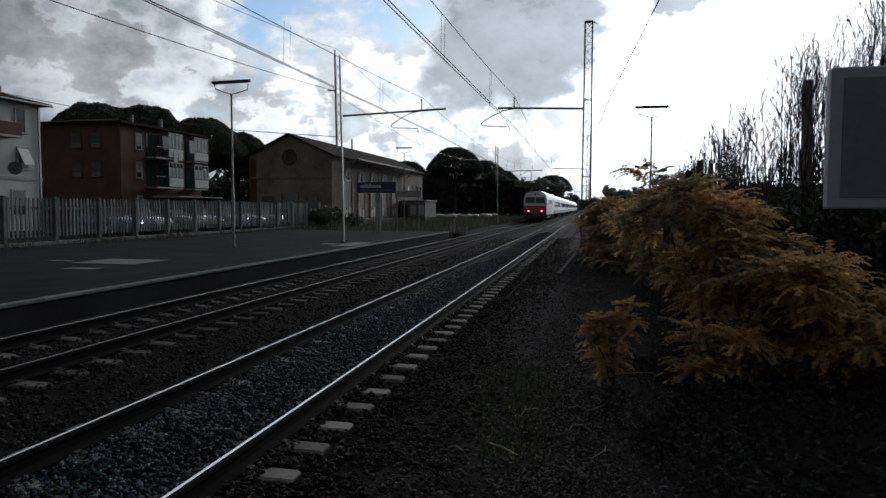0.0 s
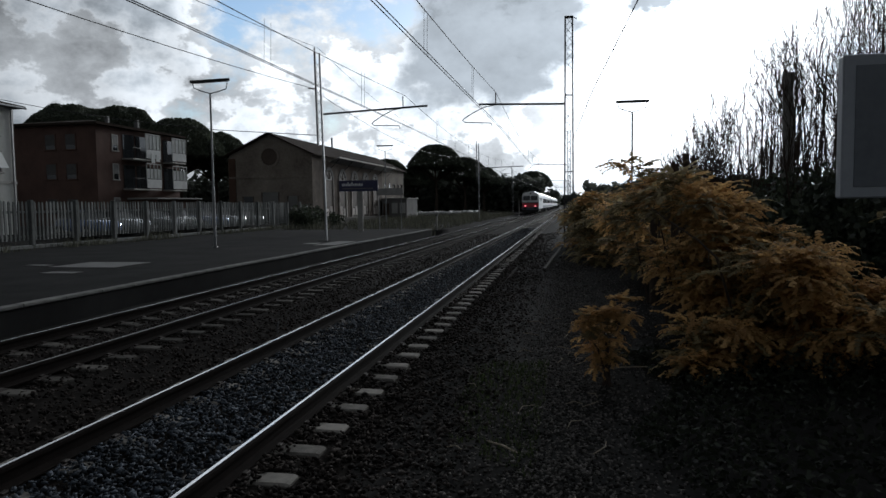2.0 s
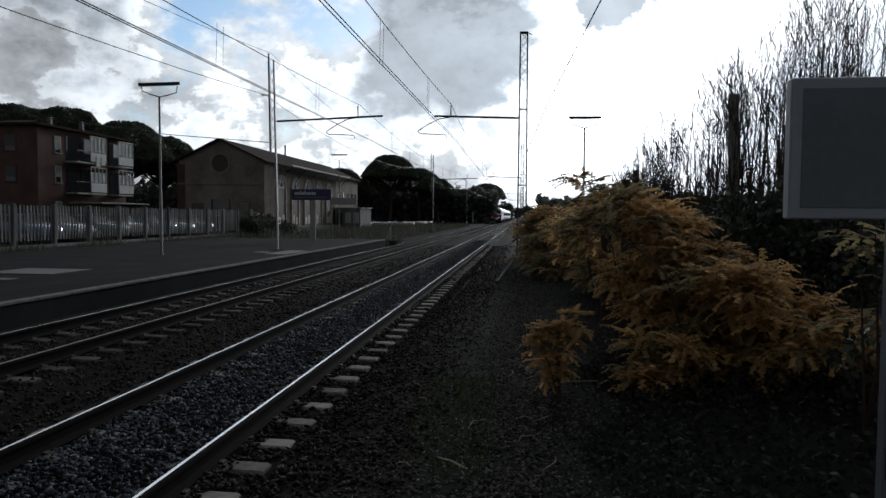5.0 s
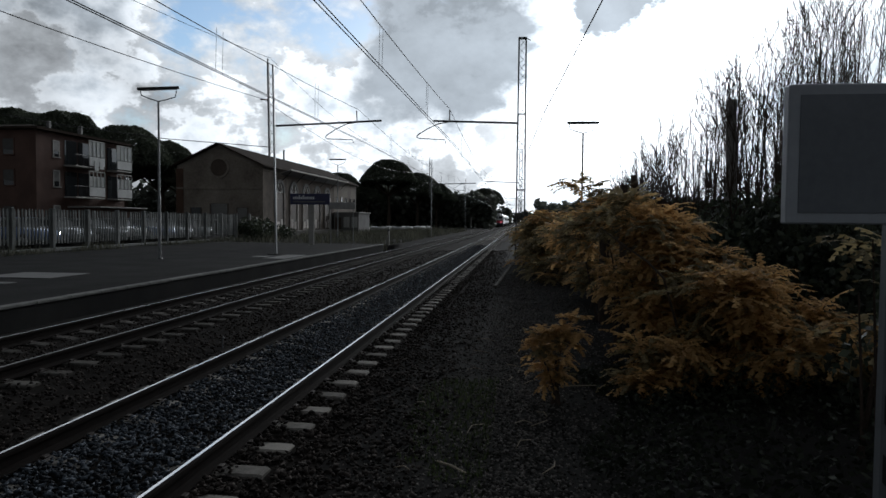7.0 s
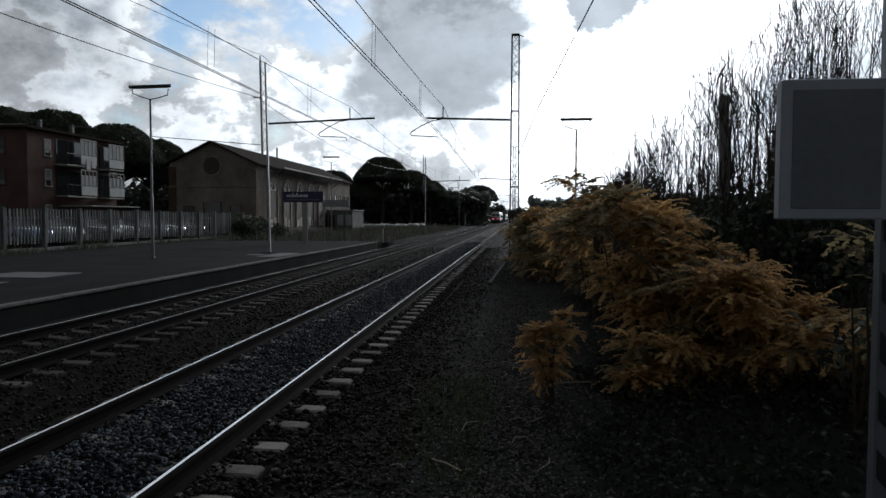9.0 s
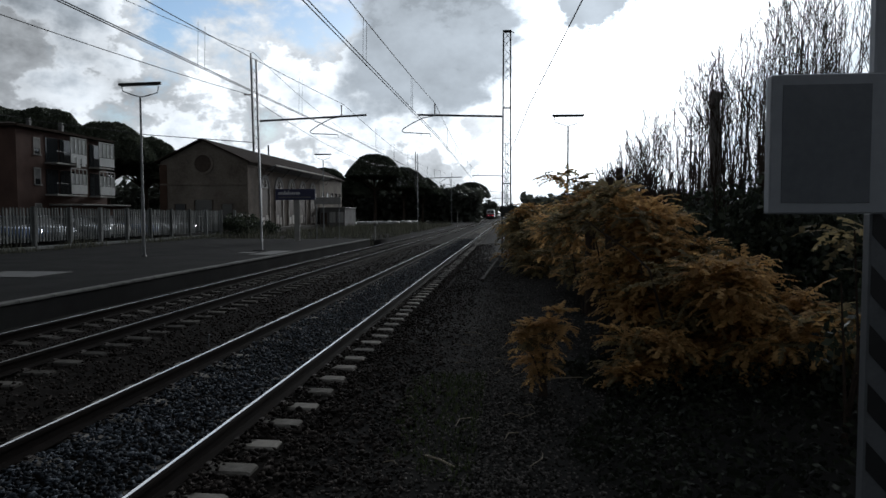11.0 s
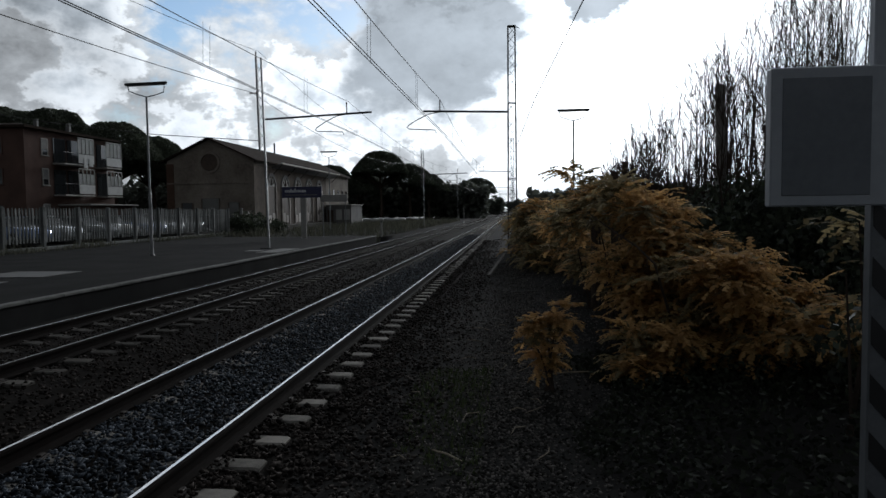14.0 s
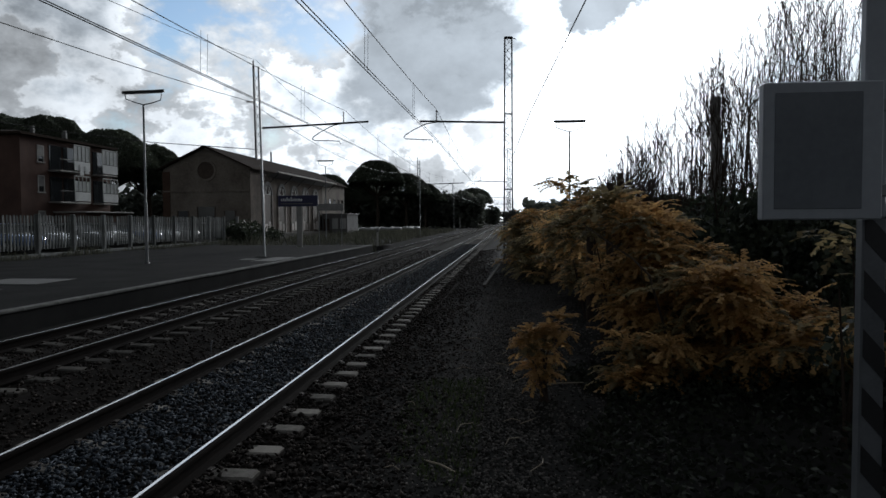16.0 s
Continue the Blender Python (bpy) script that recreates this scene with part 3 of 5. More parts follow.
def arm(mast, x0, x1, z, out):
    """The horizontal tube with its tie, registration arm and insulators, in the mast's space; out is +1 or -1."""
    bar = Solid().tube([(x0, 0, z), (x1, 0, z + 0.12)], 0.045, 8)
    part("arm", bar, STEEL_DARK, mast)
    tie = Solid()
    insulator(tie, (x0, 0, z + 0.01), (x0 + out * 0.45, 0, z + 0.02), 0.075)
    part("arm_insulator", tie, PORCELAIN, mast)
    return mast


def steady(mast, xi, zb):
    """The looped registration arm under the bar, and the insulator that holds the messenger wire."""
    s = Solid()
    s.tube([(xi, 0, zb - 0.02), (xi - 0.5, 0, zb - 0.1), (xi - 1.0, 0, zb - 0.33), (xi - 1.38, 0, zb - 0.56), (xi - 1.46, 0, zb - 0.65), (xi - 1.36, 0, zb - 0.73),
            (xi - 0.6, 0, zb - 0.77), (xi - 0.2, 0, zb - 0.8), (xi - 0.17, 0, zb - 0.94)], 0.022, 6)
    part("registration_arm", s, STEEL_DARK, mast)
    h = Solid()
    insulator(h, (xi, 0, zb + 0.02), (xi, 0, zb + 0.5), 0.055)
    part("messenger_insulator", h, PORCELAIN, mast)


MAST_L, MAST_R = -7.98, 3.13
left_mast = channel_mast(MAST_L, MAST_Y, PLAT, 8.78)
arm(left_mast, 0.2, 5.05, 6.0 - PLAT, 1)
steady(left_mast, -4.05 - MAST_L, 6.1 - PLAT)
bracket = Solid()
insulator(bracket, (-0.15, 0, 6.98), (-0.5, 0, 7.0), 0.06)
part("feeder_insulator", bracket, PORCELAIN, left_mast)
bracket = Solid()
insulator(bracket, (-0.13, 0, 8.55), (-0.13, 0, 8.82), 0.06)
part("top_insulator", bracket, PORCELAIN, left_mast)
for y, x in ((76.0, -6.95), (130.0, -7.6), (184.0, -7.6)):
    far = copy_thing(left_mast, pose(x, y, 0.05))


def lattice_mast(x, y, top):
    mast = thing("lattice_mast", "tall slender grey lattice steel mast beside the near track", "catenary mast", "catenary masts", pose(x, y, -0.1))
    a0, a1 = 0.19, 0.15
    for ex in (-1, 1):
        for ey in (-1, 1):
            part("leg", Solid().tube([(ex * a0, ey * a0, 0), (ex * a1, ey * a1, top)], 0.032, 4), STEEL_DARK, mast)
    lace = Solid()
    n = int(top / 0.36)
    for k in range(n):
        z0, z1 = k * top / n, (k + 1) * top / n
        for f in range(4):
            r0, r1 = a0 + (a1 - a0) * z0 / top, a0 + (a1 - a0) * z1 / top
            c0, c1 = [((-r, -r), (r, -r), (r, r), (-r, r)) for r in (r0, r1)]
            a, b = (c0[f], c1[(f + 1) % 4]) if k % 2 else (c0[(f + 1) % 4], c1[f])
            lace.tube([(*a, z0), (*b, z1)], 0.009, 4)
            if k % 9 == 0:
                lace.tube([(*c0[f], z0), (*c0[(f + 1) % 4], z0)], 0.02, 4)
    part("lacing", lace, STEEL_DARK, mast)
    cap = Solid().box((-0.17, -0.17, top - 0.02), (0.17, 0.17, top + 0.01), bev=0.008)
    cap.tube([(0.15, 0, top), (0.34, 0, top - 0.1)], 0.02, 5)
    part("cap", cap, STEEL_DARK, mast)
    part("footing", Solid().box((-0.45, -0.45, -0.4), (0.45, 0.45, 0.15), bev=0.03), CONCRETE, mast)
    return mast


right_mast = lattice_mast(MAST_R, MAST_Y, 9.78)
arm(right_mast, -0.2, -3.85, 6.15, -1)
steady(right_mast, 0.0 - MAST_R, 6.24)
for y in (76.0, 130.0, 184.0):
    copy_thing(right_mast, pose(MAST_R - 0.1, y, -0.1))


def sagging(name, label, x0, z0, spans, dip, r, jog=0.0):
    """One wire hung from support to support."""
    s, way = Solid(), []
    for i, (ya, yb) in enumerate(zip(spans, spans[1:])):
        n = 16
        for k in range(n + 1):
            u = k / n
            side = jog * (1 - 2 * u) * (1 if i % 2 else -1)
            if k or not i:
                way.append((x0 + side, ya + (yb - ya) * u, z0 - dip * 4 * u * (1 - u)))
    s.tube(way, r, 5)
    ob = part(name, s, WIRE)
    return tagged(ob, label, "overhead wire", "overhead wires")


def droppers(track_x, zc, zm, dip):
    s = Solid()
    for ya, yb in zip(SUPPORTS, SUPPORTS[1:]):
        for k in range(1, 8):
            u = k / 8
            y = ya + (yb - ya) * u
            zt = zm - dip * 4 * u * (1 - u)
            for e in (0.0, 0.35):
                s.tube([(track_x + 0.01, y + e, zc), (track_x + 0.02, y + e + 0.05, zt)], 0.0045, 4)
    tagged(part("droppers", s, WIRE), "thin vertical dropper wires of the overhead line", "overhead wire", kind="stuff")


for cx, side in ((0.0, 1), (LEFT, -1)):
    sagging("messenger_wire", "dark sagging messenger wire over a track", cx - (0.0 if cx == 0 else 0.28), 6.68, SUPPORTS, 0.72, 0.011)
    for e in (-0.04, 0.04):
        sagging("contact_wire", "taut dark contact wire over a track", cx + e, 5.14, SUPPORTS, 0.03, 0.011, 0.2)
    droppers(cx, 5.14, 6.68, 0.72)
sagging("feeder_wire", "thick dark feeder wire along the masts", MAST_L - 0.5, 7.22, SUPPORTS, 1.05, 0.013)
sagging("feeder_wire", "dark earth wire over the mast tops", MAST_L - 0.13, 9.02, SUPPORTS, 1.5, 0.009)
cable = Solid().tube([(MAST_R + 0.2, MAST_Y, 4.6), (3.9, 23.0, 5.45), (4.8, 15.0, 6.45), (6.9, -10.0, 9.0)], 0.015, 5)
tagged(part("stay_cable", cable, WIRE), "dark slanting cable from the lattice mast", "overhead wire", "overhead wires")
town = Solid().tube([(MAST_L - 0.12, MAST_Y, 5.05), (-14, 31.6, 5.65), (-20, 33.0, 6.5), (-26, 34.4, 7.55), (-32.2, 35.8, 8.8)], 0.018, 5)
tagged(part("town_cable", town, WIRE), "dark cable strung over the station yard", "overhead wire", "overhead wires")


# ---------------- lamps, signs, the box by the camera ----------------
def platform_lamp(m, h, label, turned=0.0, lean=0.0):
    lamp = thing("platform_lamp", label, "lamp post", "platform lamps", m @ pose(0, 0, 0, 0, 0, turned))
    part("pole", Solid().tube([(0, 0, 0), (0, 0, 2.4), (0, 0, 2.45), (0, 0, h - 0.55)], [0.06, 0.06, 0.045, 0.04], 10), GALV, lamp)
    part("base_plate", Solid().tube([(0, 0, -0.02), (0, 0, 0.05)], [0.13, 0.09], 10), STEEL_DARK, lamp)
    fork = Solid()
    for e in (-1, 1):
        fork.tube([(0, 0, h - 0.56), (e * 0.3, 0, h - 0.48), (e * 0.62, 0, h - 0.36), (e * 0.66, 0, h - 0.12)], 0.022, 6)
    part("fork", fork, GALV, lamp)
    s = Solid()
    s.loft([[(x, -0.1 * k, h - 0.1), (x, 0.1 * k, h - 0.1), (x, 0.12 * k, h - 0.06), (x, 0.08 * k, h - 0.01), (x, -0.08 * k, h - 0.01), (x, -0.12 * k, h - 0.06)]
            for x, k in ((-0.76, 0.8), (-0.72, 1), (0.72, 1), (0.76, 0.8))])
    tilt = pose(0, 0, h) @ pose(0, 0, 0, 0, -lean, 0) @ pose(0, 0, -h)
    part("housing", s, STEEL_DARK, lamp, m=tilt)
    part("diffuser", Solid().box((-0.68, -0.08, h - 0.125), (0.68, 0.08, h - 0.105), bev=0.01), LAMP_FACE, lamp, m=tilt)
    return lamp


platform_lamp(pose(-10.9, 25.4, PLAT), 6.7, "tall grey lamp post with a fluorescent head on the platform", 20, 5)
platform_lamp(pose(-13.2, 60.0, 0.05), 7.2, "grey lamp post with a fluorescent head beyond the platform", 0)
platform_lamp(pose(6.05, 33.5, 0.0), 6.6, "grey lamp post with a fluorescent head among bushes", 0)


def station_sign():
    sign = thing("station_sign", "blue enamel station name board with white lettering on one grey post", "sign", m=pose(-9.95, 41.9, PLAT - 0.18))
    part("post", Solid().box((-0.17, -0.06, -0.1), (0.17, 0.06, 2.75), bev=0.02), TRIM, sign)
    board = part("board", Solid().box((-1.35, -0.1, 2.72), (1.2, -0.02, 3.4), bev=0.01), SIGN_BLUE, sign, "blue enamel board")
    rng = random.Random(4)
    x = -1.15
    for k in range(11):
        w = rng.uniform(0.075, 0.12)
        part("letter_bar", Solid().box((x, -0.108, 3.05), (x + w, -0.1, 3.05 + rng.choice((0.15, 0.16, 0.24)))), SIGN_INK, board)
        x += w + 0.03
    line = Solid().box((-1.15, -0.108, 2.86), (0.9, -0.1, 2.92))
    part("letter_line", line, SHUTTER, board)
    return sign


station_sign()
small = thing("direction_sign", "pale narrow platform sign board on two thin posts", "sign", m=pose(-8.5, 44.0, PLAT - 0.2))
part("board", Solid().box((-0.95, -0.03, 2.5), (0.85, 0.03, 2.95), bev=0.01), TRIM, small)
for e in (-0.8, 0.7):
    part("post", Solid().tube([(e, 0.04, -0.1), (e, 0.04, 2.6)], 0.03, 8), GALV, small)


def marker_post():
    m = thing("marker_post", "white framed grey panel box on a black and white striped post", "signal post", m=pose(4.68, 3.0, -0.05))
    pole = Solid().box((-0.008, -0.02, 0.0), (0.088, 0.04, 1.86), bev=0.006)
    pole = part("pole", pole, POST_SHADED_WHITE, m)
    # paler than the pole below: light from the open sky is put into its colour
    part("upper_pole", Solid().box((-0.006, -0.018, 1.86), (0.086, 0.038, 3.3), bev=0.008), PANEL_WHITE, m, "upper steel pole, sky light put into its paler colour")
    z = 0.2
    while z < 1.78:
        s = Solid()
        s.prism([(0.0, z + 0.1), (0.0885, z), (0.0885, z + 0.12), (0.0, z + 0.22)], "y", -0.0235, -0.019)
        part("black_stripe", s, POST_BLACK, pole)
        z += 0.245
    back = Solid().box((-0.435, -0.09, 1.855), (0.032, -0.03, 2.415), bev=0.006)
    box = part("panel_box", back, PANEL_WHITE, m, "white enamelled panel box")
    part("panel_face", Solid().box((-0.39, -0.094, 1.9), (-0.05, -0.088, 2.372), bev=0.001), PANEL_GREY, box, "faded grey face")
    b = Solid()
    for zz in (1.95, 2.3):
        b.box((-0.03, -0.03, zz), (0.1, 0.05, zz + 0.05), bev=0.004)
    part("clamp", b, GALV, m)
    return m


marker_post()


# ---------------- buildings ----------------
def opening(parent, axis, at, a, z, w, h, out, style="window", depth=0.18):
    """A window in a wall: a frame proud of the wall, a dark pane set back, and a sill. axis 'x': the wall's plane is x = at; 'y': y = at."""
    def bx(a0, a1, d0, d1, z0, z1, bev=0.01):
        lo, hi = sorted((at + out * d0, at + out * d1))
        if axis == "x":
            return Solid().box((lo, a0, z0), (hi, a1, z1), bev=bev)
        return Solid().box((a0, lo, z0), (a1, hi, z1), bev=bev)
    win = part("window", bx(a - w / 2, a + w / 2, 0.004, 0.02, z, z + h), GLASS, parent)
    for e in (-1, 1):
        part("frame_side", bx(a + e * w / 2 - 0.06, a + e * w / 2 + 0.06, 0.0, 0.06, z, z + h), {"dark": DOOR_WOOD, "brown": BRICK}.get(style, TRIM), win)
    part("sill", bx(a - w / 2 - 0.12, a + w / 2 + 0.12, 0.0, 0.14, z - 0.1, z), {"dark": OCHRE_WALL, "brown": BRICK}.get(style, TRIM), win)
    part("head", bx(a - w / 2 - 0.06, a + w / 2 + 0.06, 0.0, 0.06, z + h, z + h + 0.1), {"dark": OCHRE_WALL, "brown": BRICK}.get(style, TRIM), win)
    if style == "shutter":
        s = bx(a - w / 2 + 0.06, a + w / 2 - 0.06, 0.022, 0.06, z + h * 0.35, z + h)
        part("roller_shutter", s, SHUTTER, win)
    elif style == "brown":
        part("roller_shutter", bx(a - w / 2 + 0.06, a + w / 2 - 0.06, 0.022, 0.06, z + h * 0.3, z + h), SLAB, win)
    elif style == "awning":
        lo, hi = at + out * 0.06, at + out * 0.55
        s = Solid()
        s.add([(lo, a - w / 2, z + h), (lo, a + w / 2, z + h), (hi, a + w / 2, z + 0.25), (hi, a - w / 2, z + 0.25),
               (lo, a - w / 2, z + h - 0.05), (lo, a + w / 2, z + h - 0.05), (hi, a + w / 2, z + 0.2), (hi, a - w / 2, z + 0.2)],
              [(0, 1, 2, 3), (7, 6, 5, 4), (0, 4, 5, 1), (1, 5, 6, 2), (2, 6, 7, 3), (3, 7, 4, 0)])
        part("tilted_shutter", s, CURTAIN, win)
    return win


def balcony(house, x, y0, y1, z, depth, blind=True, seed=0):
    b = part("balcony", Solid().box((x, y0, z - 0.14), (x + depth, y1, z), bev=0.02), TRIM, house)
    rail = Solid()
    n = max(4, int((y1 - y0) / 0.12))
    for k in range(n + 1):
        y = y0 + (y1 - y0) * k / n
        rail.tube([(x + depth - 0.04, y, z), (x + depth - 0.04, y, z + 1.0)], 0.012, 4)
    rail.box((x + depth - 0.07, y0, z + 0.98), (x + depth - 0.01, y1, z + 1.03))
    part("railing", rail, STEEL_DARK, b)
    part("dark_recess", Solid().box((x + 0.01, y0 + 0.15, z), (x + 0.06, y1 - 0.15, z + 2.3)), GLASS, b)
    if blind:
        front = x + depth - 0.02
        n = max(3, round((y1 - y0) / 0.62))
        w = (y1 - y0) / n
        part("spandrel", Solid().box((front - 0.02, y0, z + 0.1), (front + 0.05, y1, z + 0.95), bev=0.01), CURTAIN, b, "white veranda spandrel panel")
        part("blind", Solid().box((front - 0.05, y0 + 0.03, z + 0.95), (front - 0.03, y1 - 0.03, z + (2.0 if seed % 2 else 2.4))), CURTAIN, b, "pale drawn blind")
        for k in range(n + 1):
            part("mullion", Solid().box((front - 0.03, y0 + w * k - 0.035, z + 0.95), (front + 0.04, y0 + w * k + 0.035, z + 2.42), bev=0.006), WHITE_WALL, b)
        part("top_rail", Solid().box((front - 0.03, y0, z + 2.42), (front + 0.04, y1, z + 2.52), bev=0.006), WHITE_WALL, b)
    return b


def brown_house():
    h = thing("apartment_house", "red-brown three-storey apartment house with white closed balconies", "apartment house", m=pose(0, 0, 0))
    x1, x0, y0, y1, top = -39.0, -48.2, 55.6, 68.9, 9.45
    part("wall", Solid().box((x0, y0, -0.4), (x1, y1, top)), BRICK, h)
    roof = Solid()
    roof.loft([[(x0 - 0.6, y0 - 0.6, top), (x1 + 0.6, y0 - 0.6, top), (x1 + 0.6, y1 + 0.6, top), (x0 - 0.6, y1 + 0.6, top)],
               [(x0 - 0.6, y0 - 0.6, top + 0.22), (x1 + 0.6, y0 - 0.6, top + 0.22), (x1 + 0.6, y1 + 0.6, top + 0.22), (x0 - 0.6, y1 + 0.6, top + 0.22)],
               [(x0 + 3.5, y0 + 4, top + 1.0), (x1 - 3.5, y0 + 4, top + 1.0), (x1 - 3.5, y1 - 4, top + 1.0), (x0 + 3.5, y1 - 4, top + 1.0)]])
    r = part("roof", roof, ROOF, h)
    for cx, cy in ((-41, 60), (-40.2, 63.5), (-42, 66)):
        part("chimney", Solid().box((cx - 0.16, cy - 0.16, top), (cx + 0.16, cy + 0.16, top + 1.35), bev=0.03), SHUTTER, r)
    for z in (1.4, 4.6, 7.3):
        for x in (-43.7, -41.6):
            opening(h, "y", y0, x, z, 1.1, 1.35, -1, "brown")
        for y in (58.2,):
            opening(h, "x", x1, y, z, 0.8, 1.4, 1, "shutter")
        opening(h, "x", x1, 64.7, z, 0.6, 1.2, 1, "shutter")
    part("corner_board", Solid().box((x1 - 0.3, y0 - 0.05, -0.3), (x1 + 0.05, y0 + 0.3, top - 0.01)), BRICK, h)
    for k, z in enumerate((3.75, 6.65)):
        balcony(h, x1, 59.2, 61.2, z, 1.2, False, k)
        balcony(h, x1, 61.2, 63.6, z, 1.25, True, 7 + k)
        balcony(h, x1, 65.8, 68.4, z, 1.2, True, 3 + k)
    part("hanging_laundry", Solid().box((x1 + 1.3, 61.9, 6.3), (x1 + 1.34, 62.5, 7.3), bev=0.01), CURTAIN, h, "white laundry hung over a balcony")
    part("hanging_laundry", Solid().box((x1 + 1.3, 62.7, 6.5), (x1 + 1.34, 63.3, 7.25), bev=0.01), CURTAIN, h, "white laundry hung over a balcony")
    part("lean_to", Solid().box((x1, 60.0, -0.3), (x1 + 3.0, 67.5, 2.7), bev=0.03), BRICK, h)
    part("lean_to_roof", Solid().box((x1, 59.7, 2.705), (x1 + 3.3, 67.8, 2.85), bev=0.03), TRIM, h)
    return h


def white_house():
    h = thing("white_house", "white rendered house with awning shutters and a tiled hip roof", "house")
    x1, x0, y0, y1, top = -31.0, -41.0, 22.0, 37.5, 8.15
    part("wall", Solid().box((x0, y0, -0.4), (x1, y1, top)), WHITE_WALL, h)
    part("string_course", Solid().box((x1, y0, 3.42), (x1 + 0.06, y1 + 0.03, 3.6)), TRIM, h)
    roof = Solid().loft([[(x0 - 0.5, y0 - 0.5, top), (x1 + 0.5, y0 - 0.5, top), (x1 + 0.5, y1 + 0.5, top), (x0 - 0.5, y1 + 0.5, top)],
                         [(x0 - 0.5, y0 - 0.5, top + 0.14), (x1 + 0.5, y0 - 0.5, top + 0.14), (x1 + 0.5, y1 + 0.5, top + 0.14), (x0 - 0.5, y1 + 0.5, top + 0.14)],
                         [(x0 + 4, y0 + 4, top + 1.4), (x1 - 4, y0 + 4, top + 1.4), (x1 - 4, y1 - 4, top + 1.4), (x0 + 4, y1 - 4, top + 1.4)]])
    part("roof", roof, ROOF, h)
    part("gutter", Solid().tube([(x1 + 0.52, y0 - 0.5, top + 0.02), (x1 + 0.52, y1 + 0.5, top + 0.02)], 0.07, 8), GALV, h)
    part("wire_bracket", Solid().tube([(-32.2, 35.8, top), (-32.2, 35.8, 9.2)], 0.04, 6), GALV, h)
    part("downpipe", Solid().tube([(x1 + 0.08, y1 - 0.25, top - 0.1), (x1 + 0.08, y1 - 0.25, 0)], 0.05, 8), GALV, h)
    opening(h, "x", x1, 35.9, 6.35, 0.75, 1.35, 1)
    opening(h, "x", x1, 36.0, 4.15, 0.8, 1.2, 1, "awning")
    opening(h, "x", x1, 35.6, 1.3, 1.0, 1.45, 1, "shutter")
    opening(h, "x", x1, 32.6, 6.35, 0.8, 1.35, 1)
    opening(h, "x", x1, 32.6, 4.15, 0.8, 1.2, 1)
    b = part("balcony", Solid().box((x1, 33.3, 5.85), (x1 + 1.1, 34.9, 6.0), bev=0.02), TRIM, h)
    part("parapet", Solid().box((x1 + 1.0, 33.3, 6.0), (x1 + 1.1, 34.9, 6.75), bev=0.02), BRICK, b)
    dish = Solid().tube([(x1 + 0.3, 35.2, 4.1), (x1 + 0.36, 35.1, 4.1), (x1 + 0.42, 35.0, 4.1)], [0.05, 0.28, 0.4], 14)
    part("satellite_dish", dish, SHUTTER, h)
    return h


